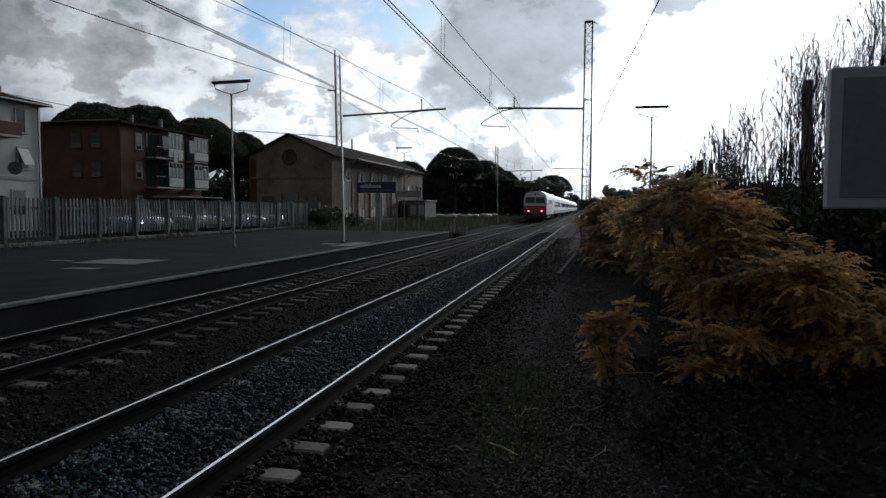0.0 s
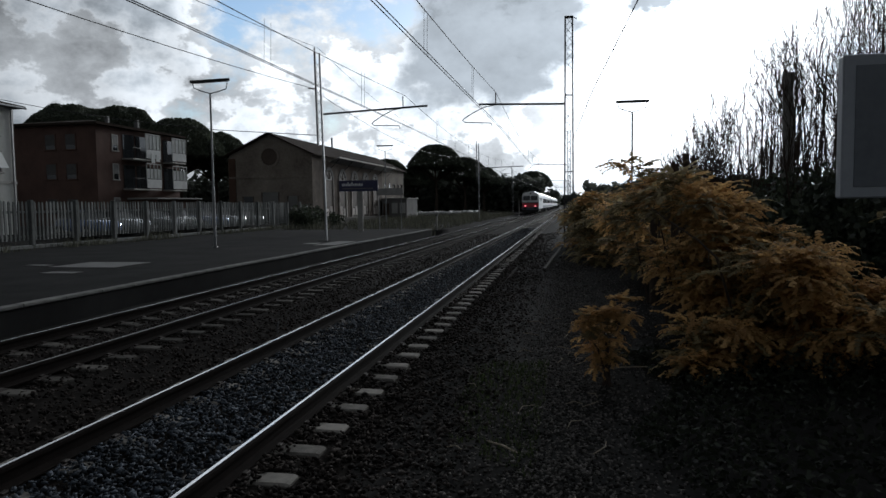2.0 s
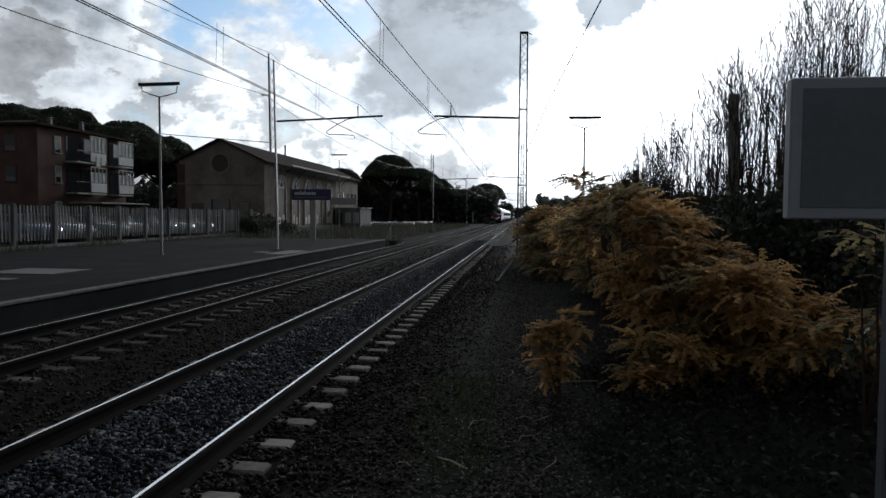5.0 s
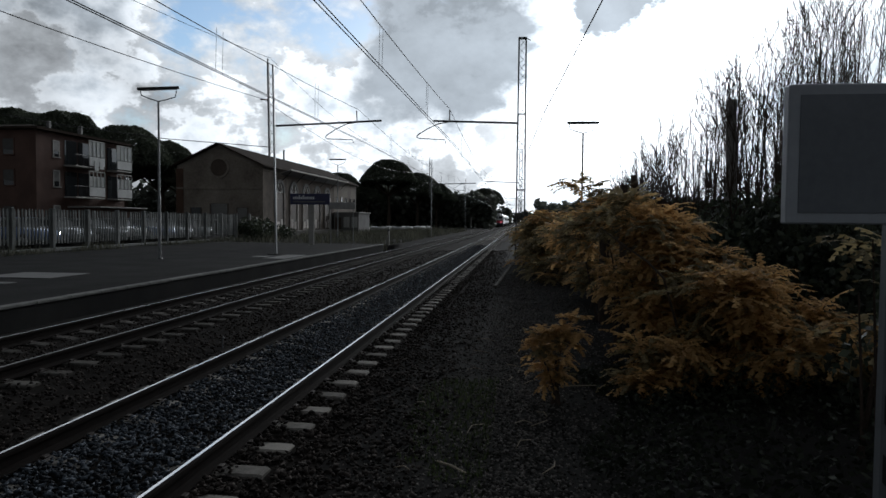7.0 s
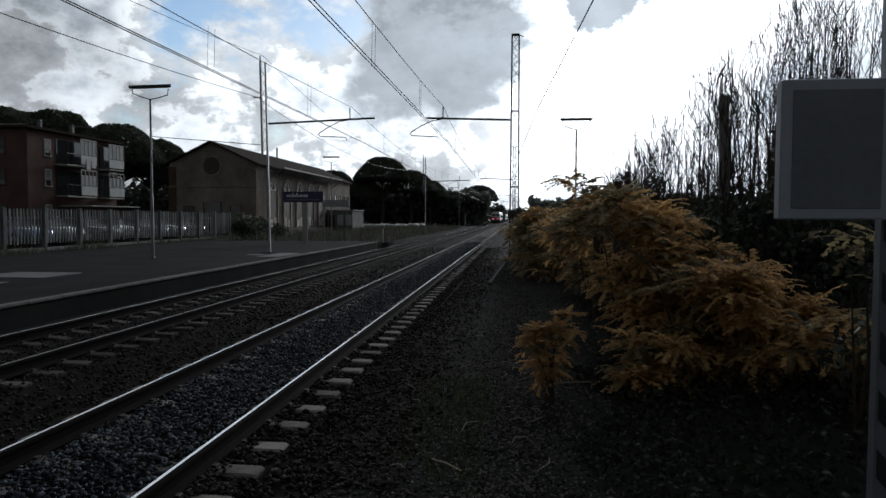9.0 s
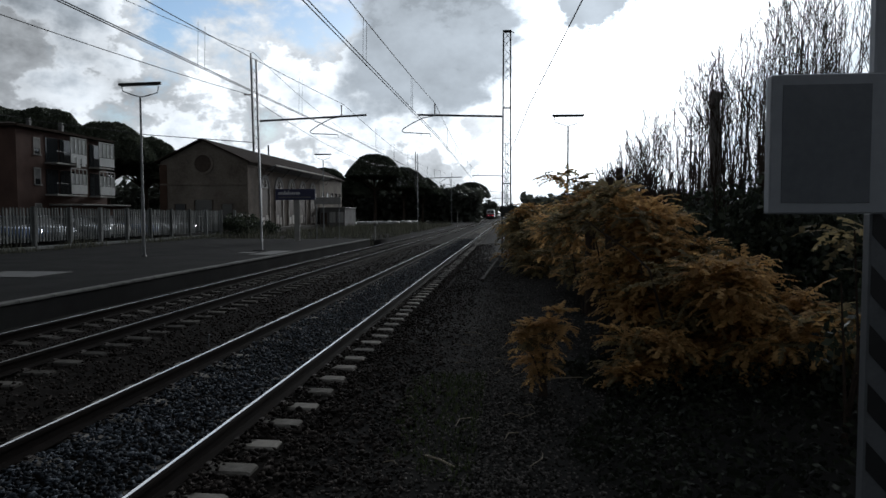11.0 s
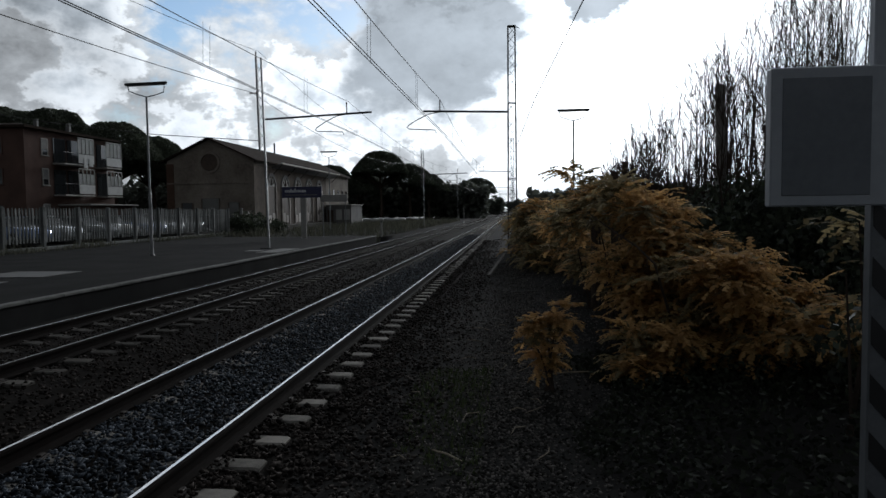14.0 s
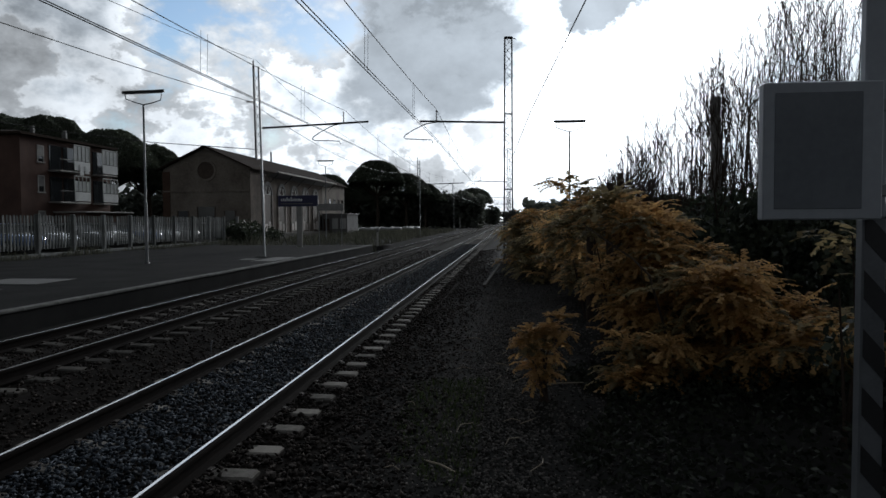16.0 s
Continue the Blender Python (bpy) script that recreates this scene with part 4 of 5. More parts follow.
def warehouse():
    h = thing("goods_shed", "old ochre goods shed with a round gable window and tiled roof", "warehouse")
    y0, y1, xl, xr, xm = 65.0, 103.0, -31.0, -22.1, -26.6
    eave, ridge = 7.05, 9.1
    gable = Solid().prism([(xl, -0.4), (xr, -0.4), (xr, eave), (xm, ridge), (xl, eave)], "y", y0, y1)
    part("wall", gable, OCHRE_WALL, h)
    for side, xe in ((-1, xl), (1, xr)):
        ov = 0.38
        s = Solid()
        zz = eave - (ridge - eave) / abs(xm - xe) * ov
        xo = xe + side * ov
        s.prism([(xm, ridge + 0.02), (xo, zz + 0.02), (xo, zz + 0.16), (xm, ridge + 0.18)], "y", y0 - 0.5, y1 + 0.5)
        part("roof_slope", s, ROOF, h)
    ring = Solid()
    n = 28
    for r0, r1, d in ((0.85, 1.08, 0.09),):
        v, f = [], []
        for k in range(n):
            a = 2 * math.pi * k / n
            for r, y in ((r0, y0 - d), (r1, y0 - d), (r1, y0), (r0, y0)):
                v.append((-26.6 + r * math.cos(a), y, 6.85 + r * math.sin(a)))
        for k in range(n):
            j = (k + 1) % n
            f += [(4 * k + i, 4 * j + i, 4 * j + (i + 1) % 4, 4 * k + (i + 1) % 4) for i in range(4)]
        ring.add(v, f)
    rose = part("round_window", Solid().tube([(-26.6, y0 - 0.02, 6.85), (-26.6, y0 + 0.1, 6.85)], 0.9, 28), DOOR_WOOD, h)
    part("ring_moulding", ring, OCHRE_WALL, rose)
    for x in (-29.0, -26.6, -24.2):
        opening(h, "y", y0, x, 0.2 if x == -26.6 else 1.0, 1.8 if x == -26.6 else 1.1, 3.1 if x == -26.6 else 1.9, -1, "dark")
    part("cornice", Solid().box((xl - 0.02, y0 - 0.08, 4.75), (xr + 0.02, y0 - 0.002, 4.9)), OCHRE_WALL, h)
    part("side_render", Solid().box((xr - 0.01, y0 + 0.05, -0.3), (xr + 0.004, 90.6, 6.6)), BROWN_WALL, h, "brown weathered plaster of the loading side")
    # loading side: canopy, five arched bays with pale peeling surrounds, then a plain pale stretch
    part("canopy", Solid().prism([(xr, 6.5), (xr + 1.1, 6.94), (xr + 1.1, 7.0), (xr, 6.58)], "y", 70.0, 94.0), GALV, h, "thin metal canopy")
    part("canopy_edge", Solid().box((xr + 1.1, 70.0, 6.9), (xr + 1.16, 94.0, 7.06), bev=0.01), PIER, h)
    for k in range(6):
        y = 70.5 + k * 4.6
        part("canopy_strut", Solid().tube([(xr, y, 5.9), (xr + 1.0, y, 6.88)], 0.035, 6), STEEL_DARK, h)
    for k in range(5):
        y = 69.7 + 4.4 * k
        bay = part("loading_door", Solid().box((xr + 0.004, y - 1.05, 0.55), (xr + 0.03, y + 1.05, 4.6)), DOOR_WOOD, h, "dark weathered timber loading door")
        for e in (-0.53, 0.53):
            part("peeled_panel", Solid().box((xr + 0.03, y + e - 0.36, 0.75), (xr + 0.055, y + e + 0.36, 1.55 + 0.25 * ((k + (e > 0)) % 2)), bev=0.008), PIER, bay)
        half = [(math.cos(math.pi * i / 14), math.sin(math.pi * i / 14)) for i in range(15)]
        part("fanlight", Solid().prism([(y + 1.05 * c, 4.6 + 1.05 * q) for c, q in half], "x", xr, xr + 0.035), TRIM, bay)
        for i in (3, 6, 8, 11):
            c, q = half[i]
            part("fanlight_bar", Solid().tube([(xr + 0.05, y + 0.15 * c, 4.62 + 0.15 * q), (xr + 0.05, y + 1.05 * c, 4.6 + 1.05 * q)], 0.04, 5), DOOR_WOOD, bay)
        ring = [(y + 1.4 * c, 4.6 + 1.4 * q) for c, q in half] + [(y + 1.05 * c, 4.6 + 1.05 * q) for c, q in reversed(half)]
        arch = Solid()
        n = len(ring)
        arch.add([(xr + d, p, z) for d in (0.0, 0.09) for p, z in ring],
                 [(n + i, n + i + 1, 2 * n - 2 - i, 2 * n - 1 - i) for i in range(14)] + [(i, i + 1, n + i + 1, n + i) for i in range(n - 1)])
        part("arch_moulding", arch, PALE_WALL, h)
        for e in (-1.24, 1.24):
            part("pier", Solid().box((xr, y + e - 0.14, 0.5), (xr + 0.12, y + e + 0.14, 4.6), bev=0.02), PIER, h)
    part("pale_render", Solid().box((xr, 90.6, 0.3), (xr + 0.02, 102.9, 6.4)), OCHRE_WALL, h, "pale rendered end stretch of wall")
    for y in (92.2, 94.6, 97.0, 99.4, 101.6):
        opening(h, "x", xr + 0.02, y, 3.6, 0.9, 1.3, 1, "dark")
    for x0, x1 in ((xl - 0.06, xl + 0.7),):
        part("quoin", Solid().box((x0, y0 - 0.07, -0.3), (x1, y0 - 0.003, 6.75), bev=0.01), QUOIN, h, "brown brick corner strip")
    part("loading_dock", Solid().box((xr, 66, -0.3), (xr + 1.6, 100, 0.55), bev=0.03), CONCRETE, h)
    part("vent_pipe", Solid().tube([(xm, 83.6, 9.0), (xm, 83.6, 10.5)], 0.11, 8), STEEL_DARK, h)
    return h


def hut():
    h = thing("pale_hut", "small pale flat-roofed railway hut with white shuttered windows", "hut", m=pose(-20.1, 92.0, 0.0))
    part("wall", Solid().box((-1.7, -2.5, -0.3), (1.7, 4, 2.7)), PALE_WALL, h)
    part("roof", Solid().box((-1.85, -2.7, 2.705), (1.85, 4.2, 2.83), bev=0.03), TRIM, h)
    part("door", Solid().box((-1.5, -2.54, 0.0), (-0.7, -2.5, 2.1), bev=0.01), DOOR_WOOD, h)
    for x in (0.05, 1.15):
        win = part("window", Solid().box((x - 0.42, -2.53, 0.75), (x + 0.42, -2.5, 2.2), bev=0.01), TRIM, h)
        for e in (-0.2, 0.2):
            part("shutter_leaf", Solid().box((x + e - 0.18, -2.57, 0.8), (x + e + 0.18, -2.532, 2.15), bev=0.01), WHITE_WALL, win, "white closed shutter leaf")
    return h


brown_house()
white_house()
warehouse()
hut()


# ---------------- fence and yard ----------------
def picket_mesh():
    s = Solid()
    s.loft([[(-0.022, -0.05, z), (0.022, -0.05, z), (0.022, 0.05, z), (-0.022, 0.05, z)] for z in (0.2, 1.72)] +
           [[(-0.02, -0.02, 1.82), (0.02, -0.02, 1.82), (0.02, 0.02, 1.82), (-0.02, 0.02, 1.82)]])
    return s.mesh("picket", FENCE)


FX, BASE = -19.0, 0.22


def fence():
    f = thing("concrete_fence", "weathered grey concrete picket fence along the platform's back", "fence", kind="structure")
    part("kerb_wall", Solid().box((FX - 0.1, -20, -0.1), (FX + 0.1, 51.4, BASE + 0.12), bev=0.02), FENCE, f)
    for z in (BASE + 0.42, BASE + 1.45):
        part("cross_bar", Solid().box((FX - 0.085, -20, z), (FX - 0.035, 51.4, z + 0.1), bev=0.01), FENCE, f)
    post = Solid().box((FX - 0.09, -0.09, -0.1), (FX + 0.1, 0.09, 2.22), bev=0.02).mesh("post", FENCE)
    data = picket_mesh()
    rng = random.Random(8)
    for k in range(-17, 12):
        y = 25.0 + 2.64 * k
        if y < -20:
            continue
        part("post", post, None, f, m=pose(0, y, 0))
        if 12 < y < 51 and k < 10:
            for j in range(1, 12):
                if rng.random() < 0.985:
                    part("picket", data, None, f, m=pose(FX, y + 2.64 * j / 12, BASE + 0.12 + rng.uniform(-0.02, 0.02), rng.uniform(-1, 1), 0, 0))
    return f


fence()


def car(m, paint_i, label):
    c = thing("parked_car", label, "car", "parked cars", m)
    body = Solid()
    prof = [(-2.05, 0.45, 0.5), (-2.0, 0.78, 0.74), (-1.0, 0.9, 0.8), (-0.35, 1.0, 0.8), (1.5, 1.0, 0.8), (1.95, 0.9, 0.76), (2.05, 0.5, 0.6)]
    body.loft([[(-w, y, 0.28), (w, y, 0.28), (w + 0.03, y, 0.55), (w, y, h - 0.06), (w - 0.1, y, h), (-w + 0.1, y, h), (-w, y, h - 0.06), (-w - 0.03, y, 0.55)] for y, h, w in prof])
    smooth(part("body", body, CAR_PAINTS[paint_i], c))
    cab = Solid()
    cab.loft([[(-w, y, 0.9), (w, y, 0.9), (w * 0.84, y * 0.8 + 0.15, h), (-w * 0.84, y * 0.8 + 0.15, h)] for y, h, w in ((-0.95, 0.98, 0.74), (-0.45, 1.42, 0.74), (1.2, 1.42, 0.74), (1.85, 1.02, 0.72))])
    part("glasshouse", cab, GLASS, c)
    part("roof", Solid().box((-0.6, -0.18, 1.41), (0.6, 1.05, 1.47), bev=0.04), CAR_PAINTS[paint_i], c)
    for x in (-0.78, 0.78):
        for y in (-1.3, 1.3):
            w = part("wheel", Solid().tube([(x - 0.1, y, 0.31), (x + 0.1, y, 0.31)], 0.31, 16), RUBBER, c)
            part("rim", Solid().tube([(x - 0.105, y, 0.31), (x + 0.105, y, 0.31)], 0.19, 10), CHROME, w)
    return c


for k in range(7):
    names = ("silver", "blue", "white", "grey")
    i = (k * 3 + 1) % 4
    car(pose(-23.4 - 0.2 * (k % 2), 34.0 + k * 3.0, 0.31, 0, 0, 70 + 4 * (k % 3)), i, f"{names[i]} car parked behind the concrete fence")


def bundle(m, w, label):
    b = thing("wrapped_bundle", label, "bundle", "wrapped bundles", m)
    rng = random.Random(int(w * 100))
    s = Solid()
    s.loft([[(x, -0.6 * k + rng.uniform(-.1, .1), 0), (x, 0.6 * k, 0), (x, 0.65 * k, 0.3), (x, 0.4 * k, 0.55 + rng.uniform(-.12, .2)), (x, -0.4 * k, 0.55), (x, -0.65 * k, 0.3)] for x, k in ((-w, 0.7), (-w * 0.6, 1), (0, 1.05), (w * 0.6, 1), (w, 0.7))])
    smooth(part("cover", s, WRAP, b))
    part("pallet", Solid().box((-w, -0.5, -0.15), (w, 0.5, 0.0), bev=0.02), DOOR_WOOD, b)
    return b


for k, (x, y, w) in enumerate(((-20.2, 99, 1.1), (-19.0, 103, 1.4), (-18.3, 107, 0.9), (-16.9, 110, 1.3), (-16.0, 114, 1.0), (-14.6, 118, 1.4), (-13.8, 123, 1.0))):
    bundle(pose(x, y, 0.18, 0, 0, 12 * k), w, "white plastic-wrapped bundle lying on a pallet in the weeds")


def little_post(x, y, h, label):
    p = thing("marker_stake", label, "stake", "stakes", pose(x, y, ground_z(x, y)))
    part("stake", Solid().box((-0.06, -0.06, -0.1), (0.06, 0.06, h), bev=0.02), TRIM, p)
    part("cap", Solid().box((-0.08, -0.08, h), (0.08, 0.08, h + 0.15), bev=0.02), STEEL_DARK, p)


little_post(-6.2, 48.0, 1.0, "short pale stake beside the far track")
little_post(-5.6, 120.0, 2.6, "tall pale stake beside the far track")


# ---------------- plants ----------------
def branch(s, rng, p, d, length, r, depth, n=3, spread=0.36, up=0.4):
    """A bent limb with its side shoots."""
    pts, rad = [p], [r]
    steps = 4 if depth else 3
    for k in range(steps):
        d = (d + Vector((rng.gauss(0, 0.02), rng.gauss(0, 0.02), rng.gauss(0.03, 0.02)))).normalized()
        p = p + d * length / steps
        pts.append(p)
        rad.append(max(r * (1 - 0.75 * (k + 1) / steps), 0.0042))
    s.tube(pts, rad, 5 if r > 0.03 else 3)
    if depth:
        kids = rng.randint(3, 4) if depth > 1 else rng.randint(2, 3)
        for k in range(kids):
            u = 0.3 + 0.7 * (k + rng.random()) / kids
            i = min(int(u * steps), steps - 1)
            q = pts[i].lerp(pts[i + 1], u * steps - i)
            a = rng.uniform(0, 6.28)
            side = Vector((math.cos(a), math.sin(a), 0)) * spread + d * 0.8 + Vector((0, 0, up))
            branch(s, rng, q, side.normalized(), length * rng.uniform(0.32, 0.5), rad[i] * 0.5, depth - 1, n, spread, up)


def bare_tree_mesh(seed, h):
    rng = random.Random(seed)
    trunk, twigs = Solid(), Solid()
    p, d = Vector((0, 0, -0.1)), Vector((rng.gauss(0, 0.06), rng.gauss(0, 0.06), 1)).normalized()
    pts, rad = [p], [0.0066 * h]
    for k in range(8):
        d = (d + Vector((rng.gauss(0, 0.014), rng.gauss(0, 0.014), 0.015))).normalized()
        p = p + d * h / 8
        pts.append(p)
        rad.append(max(0.006 * h * (1 - (k + 1) / 8.3), 0.0048))
    trunk.tube(pts, rad, 6)
    for k in range(rng.randint(12, 17)):
        u = rng.uniform(0.22, 0.97)
        i = min(int(u * 8), 7)
        q = pts[i].lerp(pts[i + 1], u * 8 - i)
        a = rng.uniform(0, 6.28)
        side = Vector((math.cos(a) * 0.5, math.sin(a) * 0.5, 0.8)).normalized()
        branch(twigs, rng, q, side, h * rng.uniform(0.14, 0.26) * (1.2 - 0.5 * u), rad[i] * 0.4, 1 if k % 3 else 2)
    return trunk.mesh("trunk", TWIG), twigs.mesh("branchwork", TWIG)


BARE = [bare_tree_mesh(20 + k, 2.8 + 0.6 * k) for k in range(11)]


def bare_tree(x, y, k, turn, label):
    t = thing("bare_tree", label, "tree", "bare saplings", pose(x, y, ground_z(x, y), 0, 0, turn))
    part("trunk", BARE[k][0], None, t)
    part("branchwork", BARE[k][1], None, t)


rng = random.Random(5)
spots = []
for k in range(235):
    y = rng.uniform(13, 25)
    az = 7.5 + 26.5 * rng.random() ** 1.1
    spots.append((3.2 + y * math.tan(radians(az)), y, az))
for x, y, az in spots:
    if az > 24 and rng.random() < 0.6:
        continue
    want = 1.8 + y / math.cos(radians(az)) * math.tan(radians(min(5.0 + (az - 8.0) * 0.88, 19))) * rng.uniform(0.68, 1.0)
    k = max(0, min(10, round((want - 2.8) / 0.6)))
    bare_tree(x, y, k, rng.uniform(0, 360), "leafless thin sapling with many upright twigs" if k < 6 else "tall leafless young tree with upright twigs")


def frond(rng, root, d, length, pairs, leaflet, verts, faces):
    """One feathered leaf: leaflets in pairs along a drooping stalk, joined along it."""
    d = np.array(d, dtype=float)
    d /= np.linalg.norm(d)
    side = np.cross(d, (0, 0, 1))
    side /= np.linalg.norm(side) + 1e-6
    p, step, o = np.array(root, dtype=float), length / pairs, len(verts)
    stalk, fall = [p], rng.uniform(0.05, 0.13)
    for k in range(pairs):
        d = d + np.array((0, 0, -fall - 0.012 * k))
        d /= np.linalg.norm(d)
        p = p + d * step
        stalk.append(p)
    verts.extend(stalk)
    for k in range(pairs):
        size = leaflet * (1.0 - 0.7 * abs((k + 0.5) / pairs - 0.42))
        along = (stalk[k + 1] - stalk[k]) / step
        for e in (-1, 1):
            q = e * side + along * rng.uniform(0.2, 0.8) + np.array((0, 0, -0.35 + rng.normal(0, 0.35)))
            q /= np.linalg.norm(q)
            n = len(verts)
            verts.append(stalk[k] + q * size * 0.6 - along * step * 0.1)
            verts.append(stalk[k] + q * size + along * step * 0.35)
            faces.append((o + k, n, n + 1, o + k + 1))


def shrub(name, label, centre, radii, rosettes, seed, length=0.42, leaflet=0.062, lumps=9, stems=8, olive=0.2, group=""):
    """Arching stems that end in rosettes of feathered leaves, gathered in uneven lumps with gaps."""
    rng = np.random.default_rng(seed)
    c, r = np.array(centre), np.array(radii)
    s = thing(name, label, "shrub", group)
    hubs = []
    for k in range(lumps):
        a, u = rng.uniform(0, 6.28), rng.uniform(0.15, 0.8)
        hubs.append((c + r * np.array((math.cos(a) * u, math.sin(a) * u, rng.uniform(-0.7, 0.72))), r * rng.uniform(0.26, 0.44), rng.uniform(0, 1) < olive))
    gz = ground_z(centre[0], centre[1])
    for k in range(stems):
        wood = Solid()
        h, hr, _ = hubs[k % lumps]
        foot = Vector((c[0] + rng.uniform(-0.3, 0.3) * r[0], c[1] + rng.uniform(-0.3, 0.3) * r[1], gz - 0.05))
        tip = Vector(h + hr * rng.uniform(-0.5, 0.8, 3))
        mid = foot.lerp(tip, 0.55) + Vector((0, 0, 0.2 * r[2]))
        wood.tube([foot, foot.lerp(mid, 0.5), mid, tip], [0.018, 0.014, 0.01, 0.005], 5)
        part("stem", wood, TWIG, s)
    sets = (([], []), ([], []))
    for k in range(rosettes):
        h, hr, dull = hubs[rng.integers(lumps)]
        v = rng.normal(0, 1, 3)
        v /= np.linalg.norm(v)
        if rng.uniform() < 0.65:
            v[2] = abs(v[2]) * 1.1 - 0.3
        p = h + hr * v * rng.uniform(0.6, 1.05)
        if p[2] < gz + 0.1:
            continue
        verts, faces = sets[int(dull if rng.uniform() < 0.85 else not dull)]
        turn = rng.uniform(0, 6.28)
        n = int(rng.integers(4, 8))
        for j in range(n):
            t = turn + 6.283 * j / n + rng.normal(0, 0.25)
            d = np.array((math.cos(t), math.sin(t), rng.uniform(0.05, 0.7))) + 0.55 * v
            long = length * rng.uniform(0.65, 1.2)
            frond(rng, p, d, long, 8, leaflet * rng.uniform(0.85, 1.15), verts, faces)
    for (verts, faces), material in zip(sets, (GOLD, OLIVE)):
        if faces:
            me = bpy.data.meshes.new("foliage")
            me.from_pydata([tuple(q) for q in verts], [], faces)
            me.materials.append(material)
            part("foliage", me, None, s)
    return s


main_bush = shrub("golden_shrub", "large golden-orange shrub of drooping feathered leaves beside the path", (5.6, 8.05, 0.62), (1.3, 1.3, 0.82), 430, 11, 0.35, 0.062, 26, 14, 0.22)
shrub("golden_shrub", "golden-brown shrub arching over the earth path", (4.82, 10.0, 1.32), (0.84, 1.5, 0.86), 350, 12, 0.35, 0.062, 18, 10, 0.12)
shrub("golden_shrub", "golden shrub of long feathered leaves between two larger ones", (5.05, 8.7, 1.0), (0.75, 0.8, 0.6), 160, 22, 0.36, 0.062, 9, 6, 0.1)
shrub("golden_shrub", "low dull golden shrub beside the small orange sprig", (4.55, 7.35, 0.36), (0.5, 0.5, 0.42), 80, 23, 0.3, 0.055, 8, 6, 0.45)
shrub("golden_shrub", "spreading golden-brown shrub behind the striped post", (6.6, 7.3, 0.4), (1.0, 1.1, 0.5), 95, 13, 0.38, 0.06, 11, 8, 0.6)
shrub("golden_sprig", "small orange sprig of feathered leaves at the path's edge", (3.55, 6.95, 0.45), (0.25, 0.22, 0.42), 75, 14, 0.17, 0.045, 9, 4, 0.0)
shrub("brown_shrub", "dull brown-green shrub along the near track", (4.8, 14.8, 0.95), (1.05, 2.2, 0.88), 240, 15, 0.38, 0.072, 14, 9, 0.7, group="trackside shrubs")
shrub("brown_shrub", "dull brown-green shrub along the near track", (4.35, 20.8, 0.95), (1.35, 3.0, 1.1), 270, 16, 0.46, 0.09, 14, 9, 0.75, group="trackside shrubs")
shrub("brown_shrub", "dull brown-green shrub at the foot of the lattice mast", (3.95, 25.0, 1.1), (1.05, 2.6, 1.15), 280, 24, 0.5, 0.1, 14, 9, 0.8, group="trackside shrubs")
shrub("brown_shrub", "dull brown-green shrub along the near track", (4.6, 28.5, 1.0), (2.2, 5.0, 1.25), 300, 17, 0.58, 0.13, 12, 9, 0.85, group="trackside shrubs")
shrub("brown_shrub", "dull brown-green shrub along the near track", (6.6, 40.0, 1.0), (2.8, 8.0, 1.4), 200, 18, 0.8, 0.2, 12, 9, 0.9, group="trackside shrubs")
shrub("feather_sapling", "young tree with long dark feathered leaves against the sky", (4.8, 12.6, 2.1), (1.0, 0.6, 0.5), 22, 19, 0.5, 0.08, 10, 10, 1.0)
shrub("feather_sapling", "young tree with long feathered leaves beside the striped post", (5.75, 5.4, 1.45), (0.42, 0.4, 0.3), 5, 21, 0.4, 0.06, 4, 4, 1.0)
dead = Solid().tube([(4.03, 7.75, 1.76), (4.29, 7.7, 1.56), (4.54, 7.65, 1.39), (4.73, 7.65, 1.2), (4.9, 7.8, 0.7), (5.1, 8.0, 0.0)], [0.006, 0.009, 0.012, 0.014, 0.016, 0.02], 6)
dead.tube([(4.54, 7.65, 1.39), (4.64, 7.6, 1.27), (4.63, 7.55, 1.14)], [0.008, 0.006, 0.004], 5)
part("dead_branch", dead, BARK, main_bush, "bare dark dead branch leaning through the leaves")


def leafy_mound(name, label, centre, radii, count, seed, material, length, width, kind=""):
    rng = np.random.default_rng(seed)
    c, r = np.array(centre), np.array(radii)
    hubs = [(c + r * rng.uniform(-0.65, 0.65, 3) * (1, 1, 0.7), r * rng.uniform(0.35, 0.6)) for k in range(12)]
    pts = np.empty((count, 3))
    for k in range(count):
        h, hr = hubs[rng.integers(12)]
        v = rng.normal(0, 1, 3)
        v /= np.linalg.norm(v)
        pts[k] = h + hr * v * rng.uniform(0.75, 1.05)
    gz = ground_z(*centre[:2])
    pts = pts[pts[:, 2] > gz]
    ob = part(name, quads(name, leaf_quads(pts, rng, length, width, 0.6), len(pts), [material]), None)
    return tagged(ob, label, "shrub", kind=kind)


leafy_mound("ivy_mound", "dark evergreen ivy mound under the bare saplings", (7.0, 13.5, 1.25), (1.9, 1.7, 1.35), 9000, 31, IVY, 0.14, 0.1)
leafy_mound("ivy_mound", "dark evergreen ivy mound behind the striped post", (9.8, 12.3, 1.2), (2.6, 2.2, 1.35), 9000, 32, IVY, 0.14, 0.1)
leafy_mound("ivy_mound", "dark evergreen ivy bank at the edge of the saplings", (7.5, 20.0, 1.2), (2.5, 3.0, 1.5), 6000, 33, IVY, 0.18, 0.13)
leafy_mound("ivy_mound", "dark shaded shrub behind the striped post", (7.6, 5.4, 0.8), (1.5, 1.5, 1.1), 7000, 34, IVY, 0.1, 0.07)


